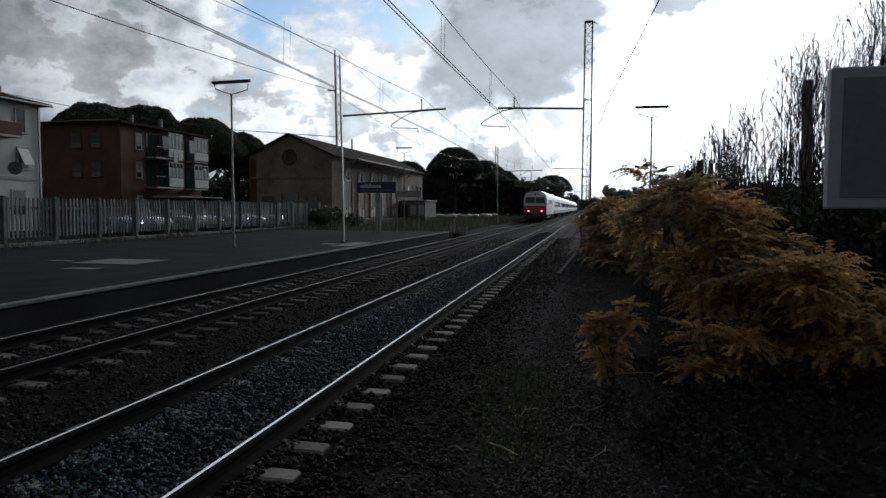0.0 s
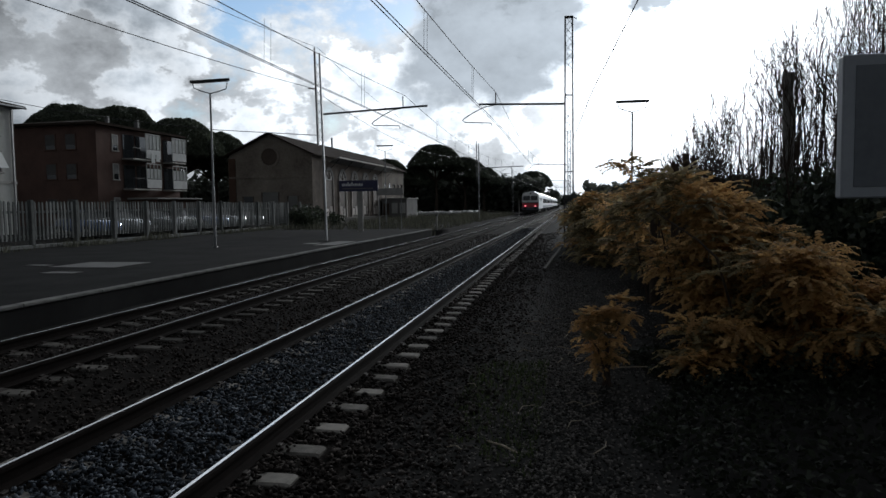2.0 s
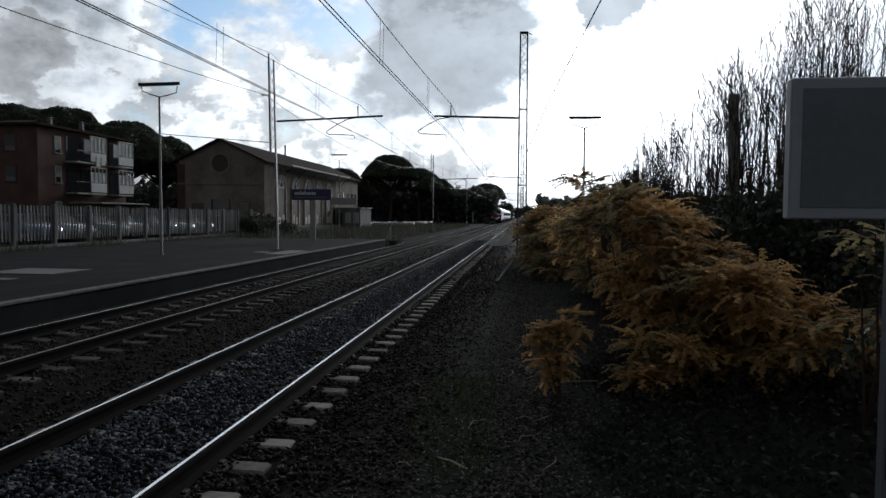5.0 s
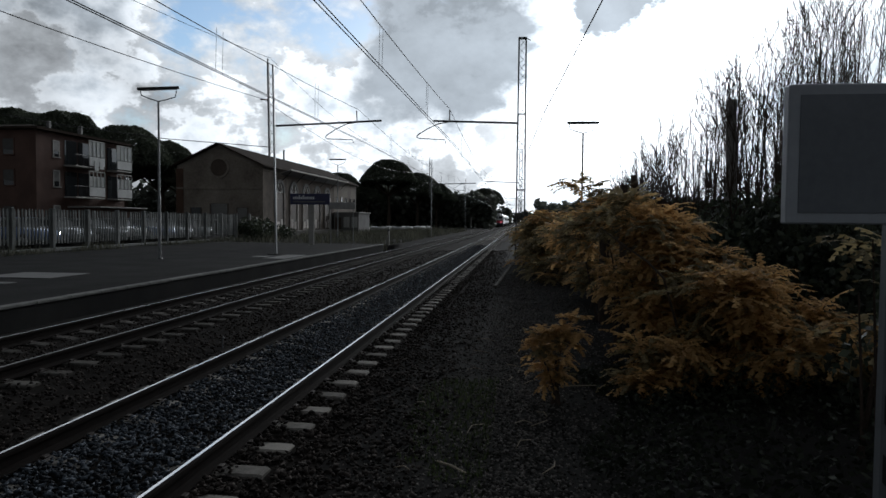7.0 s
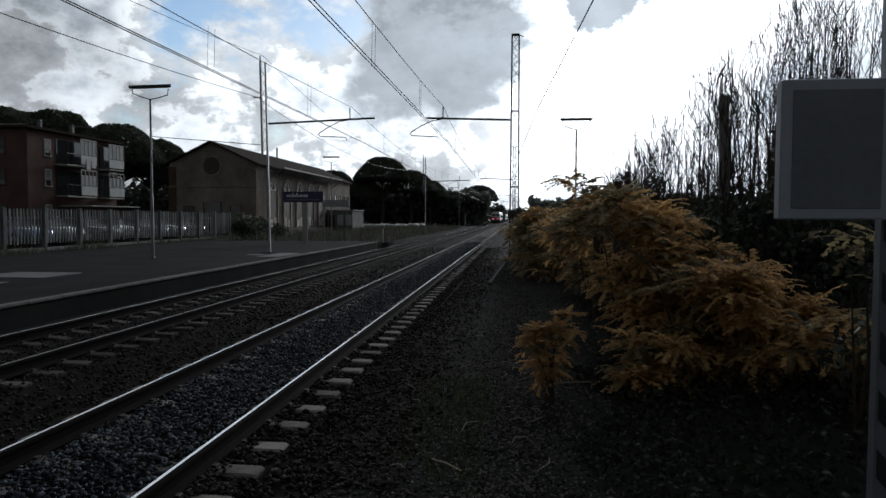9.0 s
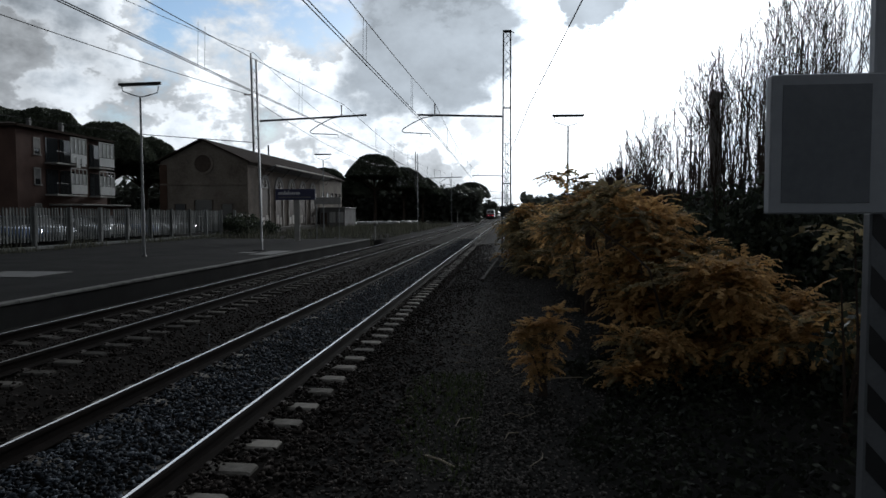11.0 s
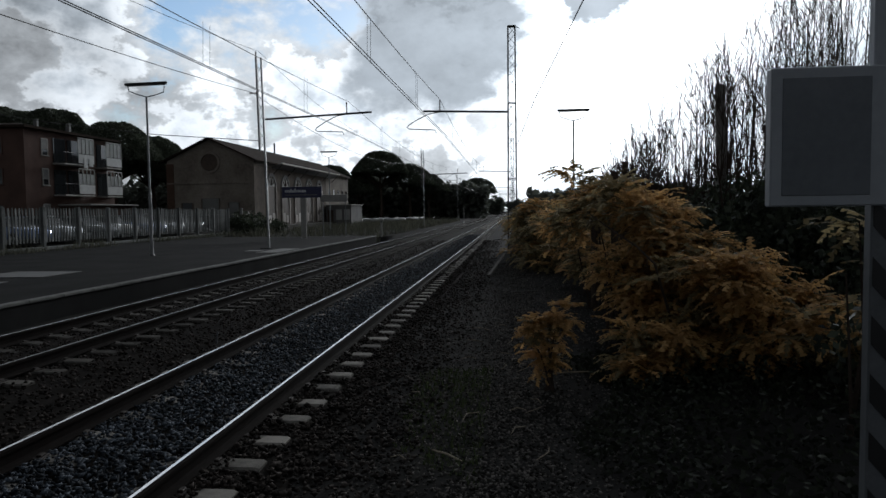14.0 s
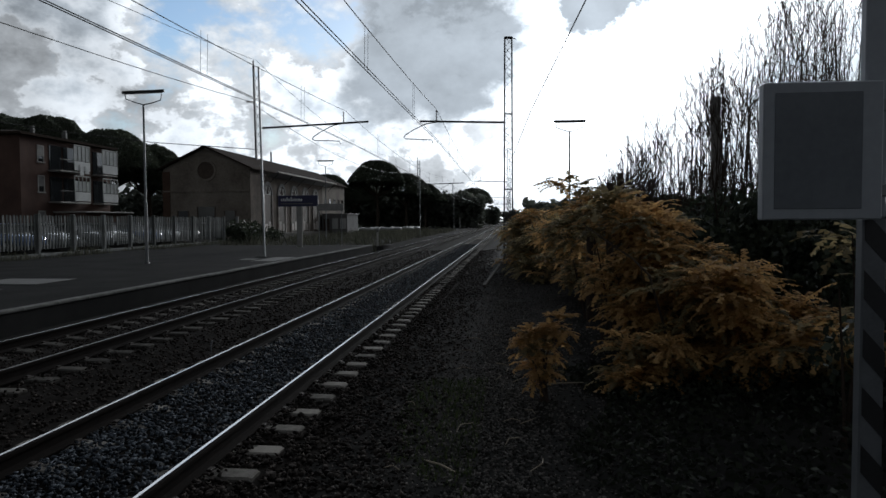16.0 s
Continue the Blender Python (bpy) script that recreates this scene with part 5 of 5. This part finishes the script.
leafy_mound("dark_shrub", "dark evergreen shrub at the end of the concrete fence", (-18.6, 54.0, 0.9), (1.6, 2.2, 1.1), 2500, 35, IVY, 0.22, 0.15)
leafy_mound("dark_shrub", "dark low shrub before the goods shed", (-19.5, 60.5, 0.8), (1.8, 2.4, 1.0), 2200, 36, IVY, 0.22, 0.15)


def old_pole(x, y, top):
    p = thing("broken_trunk", "grey broken tree trunk standing among bare saplings", "tree trunk", m=pose(x, y, 0.0))
    part("trunk", Solid().tube([(0.05, 0, -0.2), (0.0, 0, 1.5), (0.02, 0, 3.0), (-0.01, 0.02, top - 0.3), (0.0, 0, top)], [0.17, 0.135, 0.125, 0.12, 0.128], 12), GREY_BARK, p)


old_pole(8.1, 17.0, 4.72)
for x, y, h in ((4.95, 12.2, 2.45), (4.65, 12.6, 2.3), (5.3, 13.4, 2.7)):
    q = thing("fence_stub", "dark old wooden fence stub among the bushes", "stake", "fence stubs", pose(x, y, 0.0))
    part("stub", Solid().tube([(0, 0, -0.1), (0, 0, h)], [0.07, 0.06], 7), BARK, q)


def ground_leaves():
    rng = np.random.default_rng(41)
    n = 9000
    y = rng.uniform(2.2, 8.5, n)
    x = 3.9 + np.abs(rng.normal(0, 1.6, n)) + 0.25 * np.sin(y * 2.1)
    keep = x < 9
    x, y = x[keep], y[keep]
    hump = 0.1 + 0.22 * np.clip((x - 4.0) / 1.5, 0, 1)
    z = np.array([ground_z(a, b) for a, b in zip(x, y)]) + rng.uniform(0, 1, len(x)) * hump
    ob = part("low_weeds", quads("low_weeds", leaf_quads(np.stack([x, y, z], 1), rng, 0.06, 0.035, -0.1), len(x), [SHADED_WEEDS]), None)
    tagged(ob, "low weeds and ivy covering the ground, shade put into their colour", "weeds", kind="stuff")


def grass(name, label, count, box, height, seed, material):
    """Thin bent blades over a stretch of ground."""
    rng = np.random.default_rng(seed)
    x, y = rng.uniform(box[0], box[1], count), rng.uniform(box[2], box[3], count)
    clump = np.array([noise.noise((a * 0.6, b * 0.35, seed)) for a, b in zip(x, y)])
    keep = clump > -0.12
    x, y, clump = x[keep], y[keep], clump[keep]
    z = np.array([max(ground_z(a, b), box[4]) for a, b in zip(x, y)])
    p = np.stack([x, y, z], 1)
    n = len(x)
    h = height * rng.uniform(0.4, 1.1, n) * (0.7 + clump)
    a = rng.uniform(0, 6.28, n)
    lean = np.stack([np.cos(a) * h * 0.35, np.sin(a) * h * 0.35, h], 1)
    w = np.stack([-np.sin(a), np.cos(a), 0 * a], 1) * (0.006 + 0.02 * height)
    ob = part(name, quads(name, np.stack([p - w, p + w, p + lean + w * 0.2, p + lean - w * 0.2], 1), n, [material]), None)
    tagged(ob, label, "grass", kind="stuff")


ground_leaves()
grass("trackside_weeds", "tall dull weeds beside the far track beyond the platform", 14000, (-19, -5.9, 45.2, 120, -1), 0.75, 51, GRASS)
grass("fence_weeds", "rough weeds along the foot of the concrete fence", 2500, (-18.8, -17.4, 14, 50, PLAT), 0.4, 52, GRASS)
grass("path_grass", "short dark grass tufts on the earth path", 2600, (2.1, 2.95, 3, 8, -1), 0.06, 53, GREEN)


def litter():
    rng = random.Random(61)
    for k in range(24):
        y = rng.uniform(3.0, 11)
        x = rng.gauss(3.0, 0.45)
        a, l = rng.uniform(0, 6.28), rng.uniform(0.1, 0.34)
        z = ground_z(x, y)
        s = Solid().tube([(0, 0, 0.012), (math.cos(a) * l * 0.5, math.sin(a) * l * 0.5, 0.03), (math.cos(a + 0.3) * l, math.sin(a + 0.3) * l, 0.012)], [0.004, 0.005, 0.003], 5)
        tagged(part("dry_stick", s, STRAW, m=pose(x, y, z)), "pale dry stick lying on the earth path", "stick", "dry sticks")


litter()
for k, (dx, dz, dy) in enumerate(((-0.12, 0.3, 0.0), (0.05, 0.3, 0.05), (0.5, 0.12, -0.3))):
    s = Solid().tube([(0, 0, 0), (dx * 0.5, dy * 0.5, dz * 0.6), (dx, dy, dz)], [0.009, 0.008, 0.005], 5)
    tagged(part("dry_stick", s, STRAW, m=pose(3.5, 7.7, -0.06)), "pale dry stalk standing by the orange sprig", "stick", "dry sticks")
s = Solid().tube([(0, 0, 0.02), (0.12, -0.1, 0.03), (0.26, -0.24, 0.02)], 0.009, 5)
tagged(part("dry_stick", s, STRAW, m=pose(2.55, 5.25, ground_z(2.55, 5.25))), "pale dry stick lying on the earth path", "stick", "dry sticks")


# ---------------- pines and woods ----------------
def pine_mesh(seed, height, spread, depth, clumps, leaf=0.5):
    rng = np.random.default_rng(seed)
    r2 = random.Random(seed)
    wood = Solid()
    fork = height * r2.uniform(0.4, 0.46)
    wood.tube([(0, 0, -0.3), (0.15, 0.1, fork * 0.5), (0.0, 0.0, fork)], [0.42, 0.34, 0.27], 8)
    hubs = []
    for k in range(11):
        a, u = 6.28 * k / 11 + r2.uniform(-0.2, 0.2), r2.uniform(0.35, 0.82) if k else 0.0
        tip = Vector((math.cos(a) * u * spread, math.sin(a) * u * spread, height - depth * (0.55 + 0.5 * u * u)))
        wood.tube([(0, 0, fork), Vector((0, 0, fork)).lerp(tip, 0.5) + Vector((0, 0, -0.35)), tip], [0.17, 0.12, 0.05], 5)
        hubs.append(np.array(tip))
    n = clumps
    u, a = np.sqrt(rng.uniform(0, 1, n)), rng.uniform(0, 6.283, n)
    wob = np.array([noise.noise((math.cos(t) * 1.6 + seed, math.sin(t) * 1.6, r * 2.0)) for t, r in zip(a, u)])
    fine = np.array([noise.noise((math.cos(t) * r * 5 + seed, math.sin(t) * r * 5, 7.0)) for t, r in zip(a, u)])
    top = depth * (1 - u ** 2.4) * (0.92 + 0.09 * fine) * rng.uniform(0.88, 1.0, n)
    low = depth * (0.16 * fine - 0.10 + 0.12 * u) * rng.uniform(0.6, 1.0, n)
    z = height - depth + np.where(rng.uniform(0, 1, n) < 0.74, top, low)
    reach = spread * (0.93 + 0.14 * wob) * u
    pts = np.stack([np.cos(a) * reach, np.sin(a) * reach, z], 1)
    crown = quads("crown", leaf_quads(pts, rng, leaf, leaf * 0.62, 0.0, 1.0), len(pts), [PINE])
    return wood.mesh("trunk", BARK), crown


PINES = [pine_mesh(71, 16.0, 8.8, 6.4, 44000, 0.34), pine_mesh(72, 15.0, 7.6, 6.0, 40000, 0.34), pine_mesh(73, 16.0, 9.4, 6.6, 44000, 0.36), pine_mesh(74, 15.3, 6.8, 5.2, 26000, 0.42)]


def pine(x, y, k, turn, size=1.0):
    t = thing("umbrella_pine", "dark umbrella pine with a broad flat-topped crown", "tree", "umbrella pines", pose(x, y, 0, 0, 0, turn) @ Matrix.Scale(size, 4))
    part("trunk", PINES[k][0], None, t)
    part("crown", PINES[k][1], None, t)


def at(az, y):
    return 3.2 + y * math.tan(radians(az))


for az, y, k, s in ((-38.6, 84, 0, 1.03), (-36.9, 95, 2, 1.10), (-35.4, 88, 1, 1.11), (-33.6, 92, 1, 0.99), (-31.4, 90, 0, 0.935), (-28.8, 95, 1, 0.9), (-26.7, 95, 1, 0.76), (-42.5, 90, 1, 0.75),
                    (-11.1, 150, 3, 1.02), (-8.7, 156, 1, 0.87), (-7.1, 160, 1, 0.72), (-5.2, 190, 2, 0.52), (-3.05, 246, 2, 0.87),
                    (-50.5, 76, 1, 0.9), (-17.5, 150, 1, 0.66), (-15.2, 150, 2, 0.79), (-12.9, 152, 2, 0.67)):
    pine(at(az, y), y, k, az * 37 % 360, s)


def far_woods(name, label, az0, az1, y, tops, count, seed, leaf=1.4):
    """A low band of distant dark woodland with an uneven top."""
    rng = np.random.default_rng(seed)
    az = rng.uniform(az0, az1, count)
    yy = y + rng.uniform(0, 18, count)
    x = 3.2 + yy * np.tan(np.radians(az))
    lump = np.array([noise.noise((a * 0.11, b * 0.08, seed)) + 0.5 * noise.noise((a * 0.4, b * 0.3, seed)) for a, b in zip(x, yy)])
    top = tops * (0.75 + 0.45 * lump)
    z = top * rng.uniform(0, 1, count) ** 0.6
    ob = part(name, quads(name, leaf_quads(np.stack([x, yy, z], 1), rng, leaf, leaf * 0.7, 0.0, 1.0), count, [WOODS]), None)
    tagged(ob, label, "woods", kind="stuff")


far_woods("far_woods", "low dark woodland behind the station yard", -26, -9.5, 165, 11.5, 14000, 81, 1.6)
far_woods("far_woods", "low dark woodland behind the station yard", -9.5, -2.2, 168, 11.0, 8000, 86, 1.4)
far_woods("far_woods", "low dark trees behind the houses", -55, -24, 100, 8.2, 15000, 82, 1.2)
far_woods("far_woods", "distant dark woodland along the railway", -4.0, -0.9, 300, 8.0, 3000, 83, 1.8)
far_woods("far_woods", "distant dark woodland beyond the bushes", 1.2, 40, 110, 6.0, 9000, 84, 1.4)
far_woods("far_woods", "distant dark woodland along the railway", -2.2, 2.0, 700, 12.0, 1500, 85, 4.0)


# ---------------- the train ----------------
def body_section(w, h, base=0.95):
    return [(-w, base), (w, base), (w, h * 0.78), (w * 0.92, h * 0.9), (w * 0.66, h * 0.975), (0, h), (-w * 0.66, h * 0.975), (-w * 0.92, h * 0.9), (-w, h * 0.78)]


def bogie(parent, y):
    b = part("bogie", Solid().box((-1.2, y - 1.6, 0.4), (1.2, y + 1.6, 0.85), bev=0.05), UNDER, parent)
    for dy in (-1.25, 1.25):
        for x in (-0.75, 0.75):
            part("wheel", Solid().tube([(x - 0.07, y + dy, 0.46), (x + 0.07, y + dy, 0.46)], 0.46, 16), UNDER, b)


def locomotive(train):
    w, h = 1.5, 4.0
    s = Solid()
    rings = []
    for y, k, b in ((0.0, 0.9, 1.1), (0.12, 0.96, 0.95), (0.6, 1.0, 0.95), (17.4, 1.0, 0.95), (17.6, 0.97, 0.95)):
        rings.append([(x * (0.97 if y == 0 else 1), y + (0.5 * max(0, (z - 2.3)) / 1.7 if y < 0.3 else 0), z if z < 2 else 2 + (z - 2) * k) for x, z in body_section(w, h, b)])
    s.loft(rings)
    n = 9
    s.m = [1 if (i % n) in (2, 3, 4, 5, 6, 7) and i < n * 4 else 0 for i in range(len(s.f))]
    loco = part("locomotive", s, [TRAIN_WHITE, TRAIN_ROOF], train, "white electric locomotive with a red lower front")
    part("red_front", Solid().box((-1.46, -0.03, 1.22), (1.46, 0.02, 1.98), bev=0.01), TRAIN_RED, loco)
    part("front_skirt", Solid().box((-1.45, -0.028, 0.78), (1.45, 0.02, 1.216), bev=0.01), TRAIN_BLUE, loco)
    part("blue_band", Solid().box((-1.46, -0.025, 2.0), (1.46, 0.02, 2.12), bev=0.005), TRAIN_BLUE, loco)
    part("top_lamp", Solid().tube([(0, 0.3, 3.62), (0, 0.5, 3.62)], 0.13, 12), GLASS, loco)
    part("buffer_beam", Solid().box((-1.42, -0.1, 0.35), (1.42, 0.15, 0.78), bev=0.03), UNDER, loco)
    for e in (-1, 1):
        win = Solid()
        x0, x1 = sorted((e * 0.09, e * 1.24))
        win.add([(x0, 0.03, 2.5), (x1, 0.03, 2.5), (x1, 0.24, 3.25), (x0, 0.24, 3.25), (x0, 0.2, 2.5), (x1, 0.2, 2.5), (x1, 0.5, 3.25), (x0, 0.5, 3.25)],
                [(0, 1, 2, 3), (7, 6, 5, 4), (0, 4, 5, 1), (1, 5, 6, 2), (2, 6, 7, 3), (3, 7, 4, 0)])
        part("windscreen", win, GLASS, loco)
        part("tail_light", Solid().tube([(e * 0.86, -0.06, 1.45), (e * 0.86, 0.02, 1.45)], 0.1, 12), TAIL, loco, "glowing red tail light")
        part("buffer", Solid().tube([(e * 0.87, -0.55, 1.05), (e * 0.87, -0.5, 1.05), (e * 0.87, -0.48, 1.05), (e * 0.87, 0.0, 1.05)], [0.22, 0.23, 0.09, 0.1], 10), UNDER, loco)
        part("side_window", Solid().box((e * 1.5 - 0.02, 0.9, 2.3), (e * 1.5 + 0.02, 1.6, 3.0), bev=0.005), GLASS, loco)
        part("side_grille", Solid().box((e * 1.5 - 0.02, 4, 2.4), (e * 1.5 + 0.02, 13, 2.95), bev=0.005), TRAIN_BLUE, loco)
    part("skirt", Solid().box((-1.3, 4.5, 0.45), (1.3, 13.0, 0.94), bev=0.04), UNDER, loco)
    bogie(loco, 3.2)
    bogie(loco, 14.4)
    roof = Solid().box((-0.5, 5, 3.95), (0.5, 12, 4.15), bev=0.05)
    part("roof_gear", roof, TRAIN_ROOF, loco)
    return loco


def coach_meshes():
    w, h = 1.45, 4.05
    s = Solid().loft([[(x, y, z) for x, z in body_section(w, h)] for y in (0.0, 25.6)])
    s.m = [1 if i in (2, 3, 4, 5, 6, 7) else 0 for i in range(len(s.f))]
    return s.mesh("coach", [TRAIN_WHITE, TRAIN_ROOF])


def make_train():
    train = thing("train", "white passenger train with a red-fronted locomotive showing red tail lights", "train")
    locomotive(train)
    body = coach_meshes()
    win = Solid().box((-0.015, 0, 2.0), (0.015, 1.15, 2.85), bev=0.004).mesh("coach_window", GLASS)
    stripe = Solid().box((-0.012, 0.05, 1.0), (0.012, 25.5, 1.45), bev=0.003).mesh("stripe", TRAIN_BLUE)
    for k in range(9):
        y0 = 18.2 + 26.4 * k
        c = part("coach", body, None, train, "white passenger coach", pose(0, y0, 0))
        for e in (-1, 1):
            part("stripe", stripe, None, c, m=pose(e * 1.452, 0, 0))
            for j in range(12):
                part("coach_window", win, None, c, m=pose(e * 1.452, 2.2 + j * 1.8, 0))
        part("gangway", Solid().box((-0.7, -0.55, 0.9), (0.7, -0.02, 3.2), bev=0.05), UNDER, c)
        bogie(c, 3.6)
        bogie(c, 22.0)
    return train


train = make_train()


# ---------------- pieces of the track and the platform ----------------
for track in tracks:
    for k in range(-20, 120):
        y = 2.15 + 0.594 * k
        part("sleeper", sleeper_data if track is tracks[0] else old_sleeper_data, None, track, m=pose(0, y, -0.186 + random.uniform(-0.006, 0.006), 0, 0, random.uniform(-0.5, 0.5)))
        if k < 60:
            for e in (-0.7535, 0.7535):
                part("rail_clip", clip_data, None, track, m=pose(e, y, -0.171))
    rest = Solid()
    for k in range(120, 420):
        y = 2.15 + 0.594 * k
        rest.box((-1.25, y - 0.12, -0.3), (1.25, y + 0.12, -0.178))
    tagged(part("far_sleepers", rest, CONCRETE if track is tracks[0] else OLD_CONCRETE, track), kind="stuff")

kerb_data = Solid().box((-6.116, 0.003, PLAT - 0.05), (-5.93, 0.997, PLAT + 0.012), bev=0.012).mesh("kerb_stone", KERB)
for k in range(70):
    part("kerb_stone", kerb_data, None, platform, m=pose(random.uniform(-0.006, 0.006), -25 + k, random.uniform(-0.004, 0.004)))


def motions():
    """The train draws away along the far track."""
    rows = [(0, 90.2), (1.5, 113.6), (3.0, 139.3), (4.5, 165.0), (7.0, 207.0), (9.0, 241.0), (12.0, 292.0), (16.0, 360.0)]
    walk(train, [(t, pose(LEFT, y, 0.0)) for t, y in rows])


motions()
